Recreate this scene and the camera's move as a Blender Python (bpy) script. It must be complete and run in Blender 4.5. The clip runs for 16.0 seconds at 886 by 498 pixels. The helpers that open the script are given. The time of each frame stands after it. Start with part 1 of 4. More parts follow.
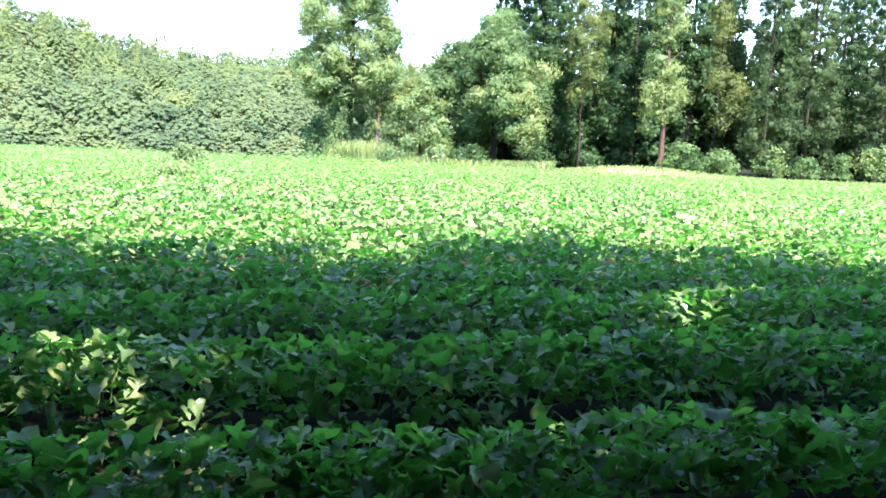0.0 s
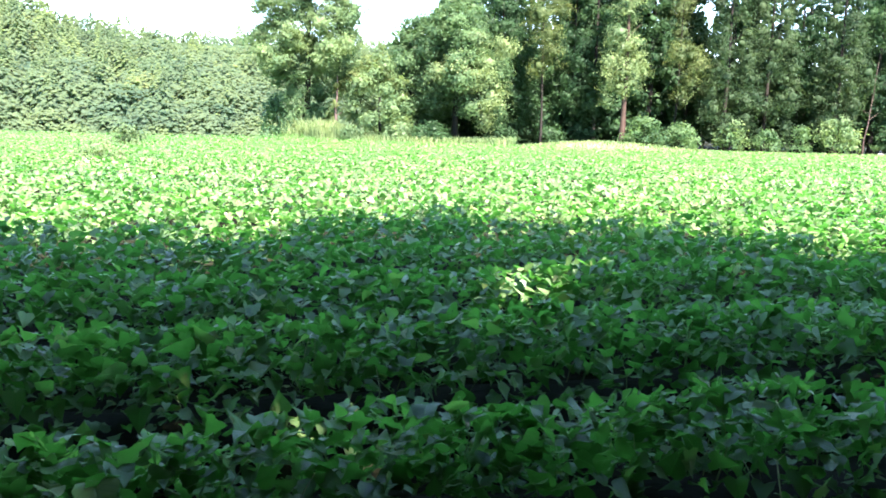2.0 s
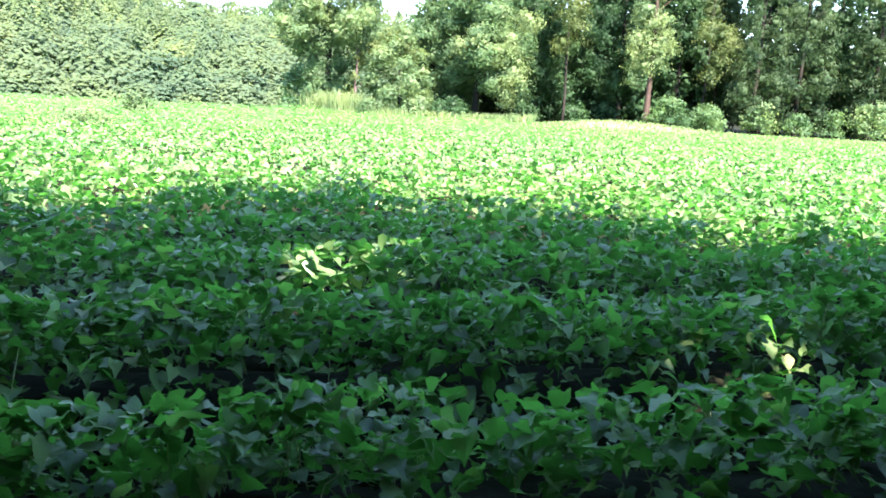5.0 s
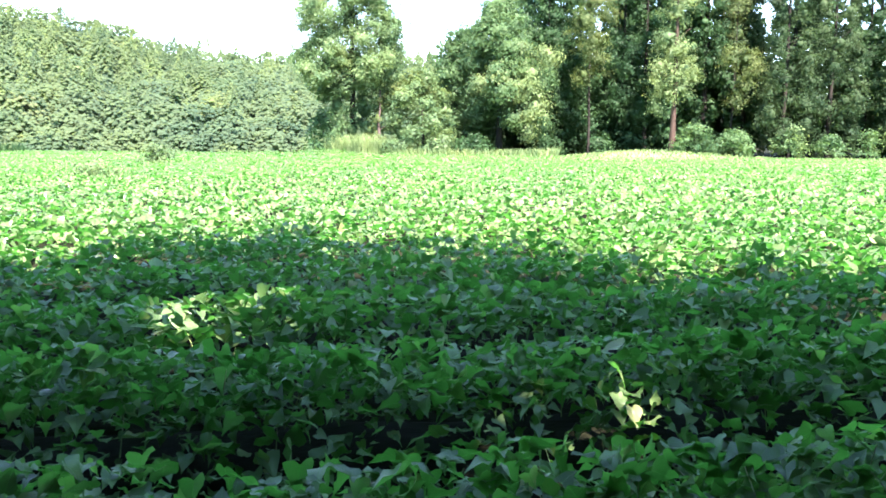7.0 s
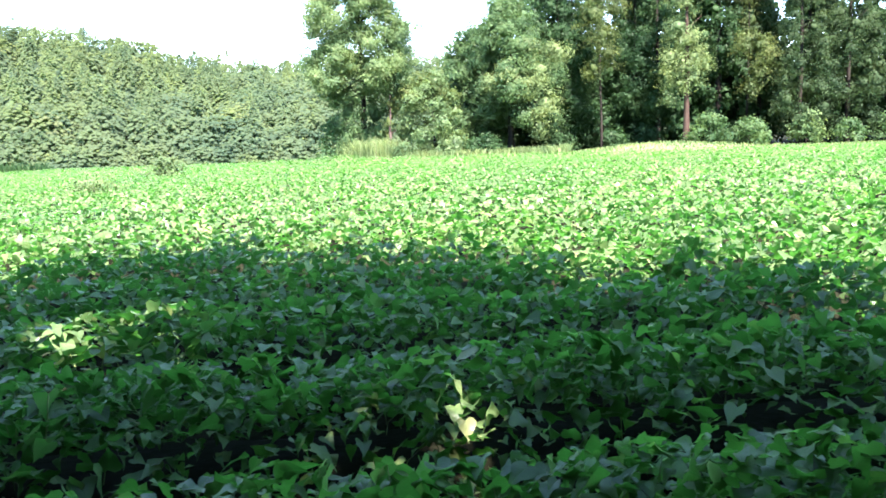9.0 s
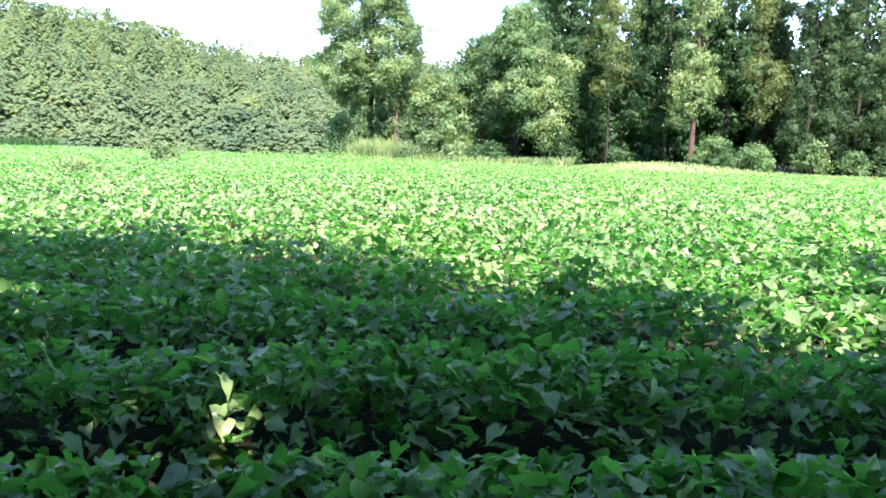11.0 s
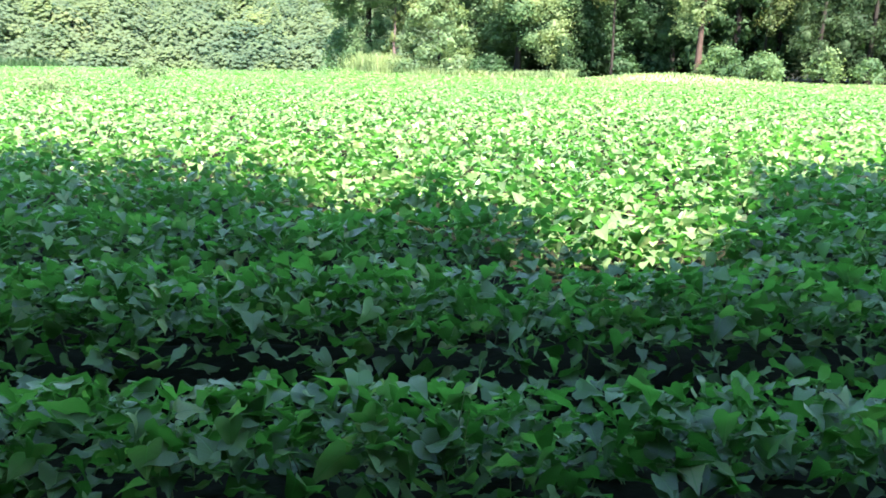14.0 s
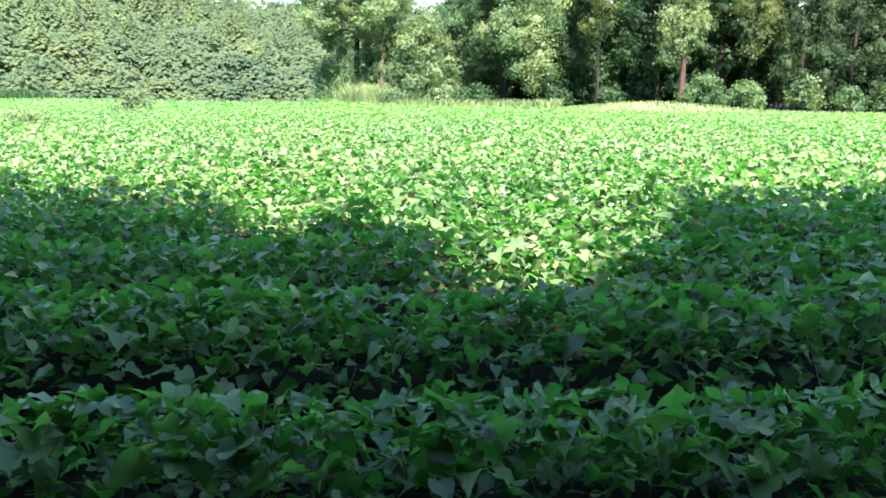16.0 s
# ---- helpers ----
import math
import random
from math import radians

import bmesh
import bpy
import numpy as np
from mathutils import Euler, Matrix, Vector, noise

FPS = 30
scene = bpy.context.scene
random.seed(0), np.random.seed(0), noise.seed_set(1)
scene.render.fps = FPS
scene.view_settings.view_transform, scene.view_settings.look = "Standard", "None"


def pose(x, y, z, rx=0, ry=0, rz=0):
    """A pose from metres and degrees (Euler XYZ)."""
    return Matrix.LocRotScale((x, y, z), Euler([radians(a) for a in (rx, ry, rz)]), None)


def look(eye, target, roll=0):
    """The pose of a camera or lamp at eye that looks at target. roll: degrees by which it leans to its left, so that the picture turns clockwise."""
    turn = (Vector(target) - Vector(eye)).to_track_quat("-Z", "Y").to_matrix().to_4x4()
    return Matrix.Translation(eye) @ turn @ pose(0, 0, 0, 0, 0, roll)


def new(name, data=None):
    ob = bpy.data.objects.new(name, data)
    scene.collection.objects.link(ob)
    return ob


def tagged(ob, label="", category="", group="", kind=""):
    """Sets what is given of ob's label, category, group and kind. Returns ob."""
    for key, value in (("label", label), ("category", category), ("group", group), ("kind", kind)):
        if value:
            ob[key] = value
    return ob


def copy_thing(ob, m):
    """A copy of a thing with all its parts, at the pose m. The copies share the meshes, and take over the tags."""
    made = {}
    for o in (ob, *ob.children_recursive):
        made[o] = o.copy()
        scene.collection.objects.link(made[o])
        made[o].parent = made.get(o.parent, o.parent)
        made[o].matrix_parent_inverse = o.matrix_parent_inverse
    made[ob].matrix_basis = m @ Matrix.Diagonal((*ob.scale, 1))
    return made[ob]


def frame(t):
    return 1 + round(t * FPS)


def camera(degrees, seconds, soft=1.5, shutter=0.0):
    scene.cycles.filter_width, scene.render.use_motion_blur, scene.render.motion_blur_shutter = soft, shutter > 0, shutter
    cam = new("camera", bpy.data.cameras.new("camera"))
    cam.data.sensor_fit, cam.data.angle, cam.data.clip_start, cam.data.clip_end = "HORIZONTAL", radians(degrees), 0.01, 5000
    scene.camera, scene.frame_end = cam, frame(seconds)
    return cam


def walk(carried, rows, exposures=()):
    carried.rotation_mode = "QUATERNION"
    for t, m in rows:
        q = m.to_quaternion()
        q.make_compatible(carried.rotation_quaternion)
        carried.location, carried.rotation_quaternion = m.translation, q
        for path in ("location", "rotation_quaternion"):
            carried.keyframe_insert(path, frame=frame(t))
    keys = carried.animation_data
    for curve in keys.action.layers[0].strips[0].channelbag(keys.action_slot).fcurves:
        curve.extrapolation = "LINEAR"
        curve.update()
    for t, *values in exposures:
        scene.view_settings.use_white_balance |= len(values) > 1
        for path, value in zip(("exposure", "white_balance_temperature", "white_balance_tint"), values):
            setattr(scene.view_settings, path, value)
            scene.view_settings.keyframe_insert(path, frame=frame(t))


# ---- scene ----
cam = camera(61.8, 16.0, soft=1.7, shutter=0.2)
PATH = [
    (0, (1.475, 0.326, 1.47), (1.334, 2.302, 1.195), 2.0),
    (0.5, (1.744, 0.427, 1.472), (1.542, 2.392, 1.159), 1.1),
    (1, (1.951, 0.577, 1.431), (1.755, 2.538, 1.093), 0.9),
    (1.5, (2.181, 0.72, 1.412), (2.008, 2.685, 1.081), 0.8),
    (2, (2.462, 0.798, 1.414), (2.382, 2.769, 1.085), 1.1),
    (2.5, (2.699, 0.91, 1.404), (2.635, 2.883, 1.085), 0.6),
    (3, (2.943, 0.998, 1.403), (2.906, 2.977, 1.114), -0.1),
    (3.5, (3.198, 1.034, 1.421), (3.179, 3.009, 1.104), 0.3),
    (4, (3.421, 1.18, 1.394), (3.334, 3.149, 1.053), 1.4),
    (4.5, (3.656, 1.281, 1.38), (3.544, 3.242, 1.001), 2.1),
    (5, (3.915, 1.293, 1.395), (3.737, 3.246, 1.001), 2.6),
    (5.2, (4.026, 1.361, 1.386), (3.907, 3.316, 0.979), 2.4),
    (7.3, (4.971, 1.671, 1.423), (4.649, 3.623, 1.133), -0.7),
    (7.5, (5.053, 1.696, 1.409), (4.725, 3.647, 1.117), -1.2),
    (8, (5.275, 1.741, 1.414), (4.926, 3.687, 1.117), -1.8),
    (8.5, (5.448, 1.843, 1.406), (5.073, 3.786, 1.116), -2.2),
    (9, (5.639, 1.895, 1.42), (5.267, 3.838, 1.126), -2.7),
    (9.2, (5.739, 1.898, 1.424), (5.379, 3.842, 1.121), -2.3),
    (11.3, (6.673, 2.144, 1.415), (6.252, 4.079, 1.132), 2.1),
    (11.5, (6.76, 2.182, 1.403), (6.325, 4.113, 1.114), 2.3),
    (12, (6.95, 2.245, 1.417), (6.528, 4.176, 1.11), 2.7),
    (12.5, (7.184, 2.291, 1.422), (6.828, 4.229, 1.076), 3.8),
    (13, (7.372, 2.351, 1.412), (7.058, 4.284, 1.004), 3.2),
    (13.5, (7.555, 2.455, 1.395), (7.246, 4.376, 0.93), 2.7),
    (14, (7.737, 2.538, 1.391), (7.296, 4.423, 0.891), 0.5),
    (14.5, (7.91, 2.581, 1.392), (7.357, 4.448, 0.934), -0.3),
    (15, (8.051, 2.563, 1.382), (7.518, 4.442, 0.952), -0.4),
    (15.5, (8.174, 2.532, 1.397), (7.706, 4.433, 0.986), -0.1),
    (16, (8.303, 2.539, 1.396), (7.866, 4.444, 0.97), 0.2),
]
walk(cam, [(t, look(eye, target, roll)) for t, eye, target, roll in PATH], [(0, 3.66, 6180, 17), (1, 3.58, 6180, 17), (2, 3.75, 6180, 17), (3, 3.77, 6180, 17), (5, 3.85, 6180, 17), (7.5, 3.64, 6180, 17), (8.5, 3.52, 6180, 17), (9, 3.5, 6180, 17), (11.5, 3.35, 6180, 17), (12.5, 3.2, 6180, 17), (13.5, 3.38, 6180, 17), (14.5, 3.95, 6180, 17), (15.2, 3.7, 6180, 17), (16, 3.4, 6180, 17)])

# ---- light ----
SUN_EL, SUN_AZ = 55.0, 153.0          # degrees; azimuth clockwise from +y
sun_dir = Vector((math.sin(radians(SUN_AZ)) * math.cos(radians(SUN_EL)),
                  math.cos(radians(SUN_AZ)) * math.cos(radians(SUN_EL)), math.sin(radians(SUN_EL))))
world = bpy.data.worlds.new("world")
scene.world = world
world.use_nodes = True
wn = world.node_tree
sky = wn.nodes.new("ShaderNodeTexSky")
sky.sky_type = "NISHITA"
sky.sun_disc = False
sky.sun_elevation, sky.sun_rotation = radians(SUN_EL), radians(SUN_AZ)
sky.air_density, sky.dust_density, sky.ozone_density = 1.0, 0.4, 1.0
wn.nodes["Background"].inputs["Strength"].default_value = 0.098
wn.links.new(sky.outputs[0], wn.nodes["Background"].inputs["Color"])
sun = new("sun", bpy.data.lights.new("sun", "SUN"))
sun.data.energy, sun.data.angle, sun.data.color = 5.0, radians(0.53), (1.0, 0.79, 0.73)
sun.matrix_world = look(sun_dir * 100, (0, 0, 0))

# ---- materials ----
def nodes_of(name):
    m = bpy.data.materials.new(name)
    m.use_nodes = True
    return m, m.node_tree.nodes, m.node_tree.links


def ramp(N, stops):
    r = N.new("ShaderNodeValToRGB")
    el = r.color_ramp.elements
    while len(el) < len(stops):
        el.new(0.5)
    for e, (p, c) in zip(el, stops):
        e.position, e.color = p, (*c, 1)
    return r


def foliage(name, stops, glow, through_part=0.35, rough=0.45, patch=0.0, patch_stops=None, veins=False, bump=0.15, spec=0.5, hue_stops=None, wax=0.0):
    """Leaf surface: colour by leaf, broader patches of another tint, light that passes through the blade."""
    m, N, L = nodes_of(name)
    geo, info, tc = N.new("ShaderNodeNewGeometry"), N.new("ShaderNodeObjectInfo"), N.new("ShaderNodeTexCoord")
    add = N.new("ShaderNodeMath")
    add.operation = "ADD"
    fr = N.new("ShaderNodeMath")
    fr.operation = "FRACT"
    L.new(geo.outputs["Random Per Island"], add.inputs[0])
    L.new(info.outputs["Random"], add.inputs[1])
    L.new(add.outputs[0], fr.inputs[0])
    col = ramp(N, stops)
    L.new(fr.outputs[0], col.inputs[0])
    out = col.outputs[0]
    if patch:
        no = N.new("ShaderNodeTexNoise")
        no.inputs["Scale"].default_value, no.inputs["Detail"].default_value = patch, 2
        L.new(geo.outputs["Position"], no.inputs["Vector"])
        pr = ramp(N, patch_stops or [(0.35, (0.65, 0.75, 0.7)), (0.65, (1.25, 1.2, 1.0))])
        L.new(no.outputs[0], pr.inputs[0])
        mx = N.new("ShaderNodeMix")
        mx.data_type, mx.blend_type = "RGBA", "MULTIPLY"
        mx.inputs[0].default_value = 1
        L.new(out, mx.inputs[6])
        L.new(pr.outputs[0], mx.inputs[7])
        out = mx.outputs[2]
    if hue_stops:
        at = N.new("ShaderNodeAttribute")
        at.attribute_name = "hue"
        hr = ramp(N, hue_stops)
        L.new(at.outputs["Fac"], hr.inputs[0])
        hm = N.new("ShaderNodeMix")
        hm.data_type, hm.blend_type = "RGBA", "MULTIPLY"
        hm.inputs[0].default_value = 1
        L.new(out, hm.inputs[6])
        L.new(hr.outputs[0], hm.inputs[7])
        out = hm.outputs[2]
    hgt = None
    if veins:
        uv = N.new("ShaderNodeSeparateXYZ")
        L.new(tc.outputs["UV"], uv.inputs[0])
        ab = N.new("ShaderNodeMath")
        ab.operation = "ABSOLUTE"
        L.new(uv.outputs[0], ab.inputs[0])
        mid = N.new("ShaderNodeMapRange")
        mid.inputs[1].default_value, mid.inputs[2].default_value, mid.inputs[3].default_value, mid.inputs[4].default_value = 0.006, 0.03, 1, 0
        L.new(ab.outputs[0], mid.inputs[0])
        sl = N.new("ShaderNodeMath")
        sl.operation = "MULTIPLY_ADD"
        sl.inputs[1].default_value = -0.75
        L.new(ab.outputs[0], sl.inputs[0])
        L.new(uv.outputs[1], sl.inputs[2])
        sc = N.new("ShaderNodeMath")
        sc.operation = "MULTIPLY"
        sc.inputs[1].default_value = 40
        L.new(sl.outputs[0], sc.inputs[0])
        sn = N.new("ShaderNodeMath")
        sn.operation = "SINE"
        L.new(sc.outputs[0], sn.inputs[0])
        side = N.new("ShaderNodeMapRange")
        side.inputs[1].default_value, side.inputs[2].default_value = 0.86, 1.0
        side.inputs[4].default_value = 0.55
        L.new(sn.outputs[0], side.inputs[0])
        mxv = N.new("ShaderNodeMath")
        mxv.operation = "MAXIMUM"
        L.new(mid.outputs[0], mxv.inputs[0])
        L.new(side.outputs[0], mxv.inputs[1])
        vm = N.new("ShaderNodeMix")
        vm.data_type = "RGBA"
        vm.inputs[7].default_value = (0.08, 0.19, 0.05, 1)
        half = N.new("ShaderNodeMath")
        half.operation = "MULTIPLY"
        half.inputs[1].default_value = 0.55
        L.new(mxv.outputs[0], half.inputs[0])
        L.new(half.outputs[0], vm.inputs[0])
        L.new(out, vm.inputs[6])
        out = vm.outputs[2]
        hgt = mxv.outputs[0]
    p = N["Principled BSDF"]
    p.inputs["Roughness"].default_value = rough
    p.inputs["Specular IOR Level"].default_value = spec
    L.new(out, p.inputs["Base Color"])
    if bump:
        bn = N.new("ShaderNodeBump")
        bn.inputs["Strength"].default_value, bn.inputs["Distance"].default_value = bump, 0.01
        if hgt:
            bn.invert = True
            L.new(hgt, bn.inputs["Height"])
        else:
            nb = N.new("ShaderNodeTexNoise")
            nb.inputs["Scale"].default_value = 30
            L.new(geo.outputs["Position"], nb.inputs["Vector"])
            L.new(nb.outputs[0], bn.inputs["Height"])
        L.new(bn.outputs[0], p.inputs["Normal"])
    tr = N.new("ShaderNodeBsdfTranslucent")
    gm = N.new("ShaderNodeMix")
    gm.data_type, gm.blend_type = "RGBA", "MULTIPLY"
    gm.inputs[0].default_value = 1
    gm.inputs[7].default_value = (*glow, 1)
    L.new(out, gm.inputs[6])
    L.new(gm.outputs[2], tr.inputs["Color"])
    mix = N.new("ShaderNodeMixShader")
    mix.inputs[0].default_value = through_part
    L.new(p.outputs[0], mix.inputs[1])
    L.new(tr.outputs[0], mix.inputs[2])
    last = mix.outputs[0]
    if wax:
        gl = N.new("ShaderNodeBsdfGlossy")
        gl.inputs["Roughness"].default_value = rough
        gl.inputs["Color"].default_value = (0.80, 0.95, 1.0, 1)
        if bump:
            L.new(bn.outputs[0], gl.inputs["Normal"])
        wm = N.new("ShaderNodeMixShader")
        wm.inputs[0].default_value = wax
        L.new(last, wm.inputs[1])
        L.new(gl.outputs[0], wm.inputs[2])
        last = wm.outputs[0]
    L.new(last, N["Material Output"].inputs["Surface"])
    return m


def rough_surface(name, a, b, scale, rough=0.9, bump=0.5, dist=0.02, stretch=(1, 1, 1)):
    """Bark, soil, stone: two scales of mottling and a relief."""
    m, N, L = nodes_of(name)
    geo = N.new("ShaderNodeNewGeometry")
    mp = N.new("ShaderNodeMapping")
    mp.inputs["Scale"].default_value = stretch
    L.new(geo.outputs["Position"], mp.inputs["Vector"])
    n1, n2 = N.new("ShaderNodeTexNoise"), N.new("ShaderNodeTexNoise")
    n1.inputs["Scale"].default_value, n1.inputs["Detail"].default_value = scale, 6
    n2.inputs["Scale"].default_value, n2.inputs["Detail"].default_value = scale * 0.12, 3
    L.new(mp.outputs[0], n1.inputs["Vector"])
    L.new(mp.outputs[0], n2.inputs["Vector"])
    av = N.new("ShaderNodeMath")
    av.operation = "ADD"
    L.new(n1.outputs[0], av.inputs[0])
    L.new(n2.outputs[0], av.inputs[1])
    hv = N.new("ShaderNodeMath")
    hv.operation = "MULTIPLY"
    hv.inputs[1].default_value = 0.5
    L.new(av.outputs[0], hv.inputs[0])
    c = ramp(N, [(0.35, a), (0.65, b)])
    L.new(hv.outputs[0], c.inputs[0])
    p = N["Principled BSDF"]
    p.inputs["Roughness"].default_value = rough
    p.inputs["Specular IOR Level"].default_value = 0.05
    L.new(c.outputs[0], p.inputs["Base Color"])
    bn = N.new("ShaderNodeBump")
    bn.inputs["Strength"].default_value, bn.inputs["Distance"].default_value = bump, dist
    L.new(n1.outputs[0], bn.inputs["Height"])
    L.new(bn.outputs[0], p.inputs["Normal"])
    return m


CROP = [(0.0, (0.060, 0.114, 0.040)), (0.3, (0.078, 0.144, 0.052)), (0.6, (0.100, 0.180, 0.065)), (0.87, (0.127, 0.216, 0.082)), (0.94, (0.170, 0.246, 0.095)), (1.0, (0.22, 0.264, 0.110))]
M_CROP = foliage("sweet_potato_leaf", CROP, (0.58, 1.34, 0.42), 0.45, 0.30, patch=0.35, spec=0.06, wax=0.011,
                 patch_stops=[(0.3, (0.85, 0.9, 0.92)), (0.7, (1.15, 1.1, 1.0))], veins=True, bump=0.35)
M_BROAD = foliage("broad_leaf", [(0, (0.046, 0.096, 0.045)), (0.5, (0.058, 0.113, 0.053)), (1, (0.071, 0.132, 0.061))], (1.6, 1.6, 1.1), 0.48, 0.5, patch=0.5, spec=0.12)
M_PALE = foliage("pale_leaf", [(0, (0.073, 0.128, 0.060)), (0.5, (0.086, 0.150, 0.070)), (1, (0.106, 0.173, 0.081))], (1.6, 1.5, 1.0), 0.48, 0.5, patch=0.6, spec=0.12)
# lighter leaf tone: sunlight on the front boughs put into the colour
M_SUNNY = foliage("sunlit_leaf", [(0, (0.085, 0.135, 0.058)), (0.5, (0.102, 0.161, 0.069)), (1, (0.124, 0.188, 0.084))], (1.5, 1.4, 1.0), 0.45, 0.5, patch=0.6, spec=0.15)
M_YELLOW = foliage("yellowing_leaf", [(0, (0.054, 0.088, 0.031)), (0.5, (0.066, 0.102, 0.036)), (0.9, (0.077, 0.112, 0.043)), (1, (0.093, 0.112, 0.048))], (1.5, 1.4, 0.9), 0.45, 0.55, patch=0.7, spec=0.12)
M_CEDAR = foliage("cedar_needle", [(0, (0.025, 0.050, 0.024)), (0.5, (0.029, 0.057, 0.027)), (1, (0.035, 0.066, 0.031))], (1.5, 1.5, 1.1), 0.45, 0.6, patch=0.4, spec=0.1)
# about half as bright as broad_leaf: shade inside the wood put into the colour
M_DARK = foliage("shaded_leaf", [(0, (0.020, 0.051, 0.022)), (0.5, (0.024, 0.059, 0.025)), (1, (0.029, 0.067, 0.029))], (1.4, 1.5, 1.0), 0.42, 0.55, patch=0.5, spec=0.12)
# paler than the near cedars: distance haze put into the leaf colour
M_WOODS = foliage("hazed_hill_leaf", [(0, (0.078, 0.118, 0.064)), (0.5, (0.086, 0.131, 0.068)), (1, (0.095, 0.141, 0.074))], (1.75, 1.7, 1.2), 0.60, 0.7, patch=0.10,
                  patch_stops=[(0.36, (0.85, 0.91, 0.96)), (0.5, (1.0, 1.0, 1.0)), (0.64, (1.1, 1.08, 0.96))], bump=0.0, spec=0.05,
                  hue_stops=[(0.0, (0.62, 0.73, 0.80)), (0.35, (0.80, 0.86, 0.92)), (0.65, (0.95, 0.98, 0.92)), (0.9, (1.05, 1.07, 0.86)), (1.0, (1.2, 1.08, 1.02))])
M_GRASS = foliage("verge_grass", [(0, (0.088, 0.146, 0.059)), (0.5, (0.113, 0.179, 0.075)), (0.9, (0.139, 0.206, 0.091)), (1, (0.200, 0.227, 0.125))], (1.4, 1.4, 1.0), 0.35, 0.55, patch=0.6, bump=0, spec=0.2)
M_STEM = foliage("green_stem", [(0, (0.10, 0.17, 0.05)), (1, (0.16, 0.22, 0.07))], (1, 1, 0.8), 0.1, 0.5, bump=0)
M_BARK = rough_surface("bark", (0.010, 0.010, 0.008), (0.026, 0.026, 0.021), 9, stretch=(2.2, 2.2, 0.35), dist=0.03)
M_CEDARBARK = rough_surface("cedar_bark", (0.024, 0.018, 0.013), (0.058, 0.045, 0.034), 8, stretch=(3, 3, 0.25), dist=0.03)
M_DEAD = rough_surface("dead_wood", (0.04, 0.034, 0.028), (0.10, 0.086, 0.072), 10)
# far darker than bare soil: shade between the vines put into the colour
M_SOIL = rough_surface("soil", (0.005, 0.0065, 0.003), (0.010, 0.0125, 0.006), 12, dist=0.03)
M_STONE = rough_surface("stone", (0.13, 0.13, 0.12), (0.27, 0.265, 0.25), 7)
M_SACK = rough_surface("white_sack", (0.62, 0.62, 0.60), (0.80, 0.80, 0.78), 6, rough=0.6)


def ground_material():
    """Soil under the crop, darkened as if shaded; turf on the verge and beyond."""
    m, N, L = nodes_of("ground")
    geo = N.new("ShaderNodeNewGeometry")
    n1, n2 = N.new("ShaderNodeTexNoise"), N.new("ShaderNodeTexNoise")
    n1.inputs["Scale"].default_value, n1.inputs["Detail"].default_value = 14, 6
    n2.inputs["Scale"].default_value, n2.inputs["Detail"].default_value = 0.3, 4
    for n in (n1, n2):
        L.new(geo.outputs["Position"], n.inputs["Vector"])
    # same near-black tone as the ridges, with the furrow shade in it
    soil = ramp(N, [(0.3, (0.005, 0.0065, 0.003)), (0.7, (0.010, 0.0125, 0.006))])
    turf = ramp(N, [(0.3, (0.095, 0.148, 0.060)), (0.7, (0.135, 0.190, 0.082))])
    L.new(n1.outputs[0], soil.inputs[0])
    L.new(n2.outputs[0], turf.inputs[0])
    at = N.new("ShaderNodeAttribute")
    at.attribute_name = "turf"
    mx = N.new("ShaderNodeMix")
    mx.data_type = "RGBA"
    L.new(at.outputs["Fac"], mx.inputs[0])
    L.new(soil.outputs[0], mx.inputs[6])
    L.new(turf.outputs[0], mx.inputs[7])
    p = N["Principled BSDF"]
    p.inputs["Roughness"].default_value = 0.95
    p.inputs["Specular IOR Level"].default_value = 0.02
    L.new(mx.outputs[2], p.inputs["Base Color"])
    bn = N.new("ShaderNodeBump")
    bn.inputs["Strength"].default_value, bn.inputs["Distance"].default_value = 0.6, 0.04
    L.new(n1.outputs[0], bn.inputs["Height"])
    L.new(bn.outputs[0], p.inputs["Normal"])
    return m


# ---- mesh tools ----
SLOPE = radians(15)                   # the crop rows run at this angle to x
ROW, SIDE = np.array([math.cos(SLOPE), math.sin(SLOPE)]), np.array([-math.sin(SLOPE), math.cos(SLOPE)])
rng = np.random.default_rng(7)


def mesh_of(name, verts, tris, material, uv=None, smooth=True):
    """A mesh of triangles from arrays."""
    me = bpy.data.meshes.new(name)
    verts, tris = np.asarray(verts, np.float32), np.asarray(tris, np.int32)
    me.vertices.add(len(verts))
    me.vertices.foreach_set("co", verts.ravel())
    me.loops.add(tris.size)
    me.loops.foreach_set("vertex_index", tris.ravel())
    me.polygons.add(len(tris))
    me.polygons.foreach_set("loop_start", np.arange(0, tris.size, 3, dtype=np.int32))
    me.polygons.foreach_set("use_smooth", np.full(len(tris), smooth))
    if uv is not None:
        layer = me.uv_layers.new(name="UVMap")
        layer.data.foreach_set("uv", np.asarray(uv, np.float32)[tris.ravel()].ravel())
    me.update(calc_edges=True)
    me.materials.append(material)
    return me


def part(name, me, parent=None, label="", kind=""):
    ob = new(name, me)
    ob.parent = parent
    return tagged(ob, label=label, kind=kind)


def thing(name, x, y, z, label, category, group="", kind=""):
    ob = new(name)
    ob.location = (x, y, z)
    return tagged(ob, label, category, group, kind)


def joined(pieces):
    """Several (verts, tris) as one."""
    vs, ts, n = [], [], 0
    for v, t in pieces:
        vs.append(v)
        ts.append(np.asarray(t) + n)
        n += len(v)
    return np.concatenate(vs), np.concatenate(ts)


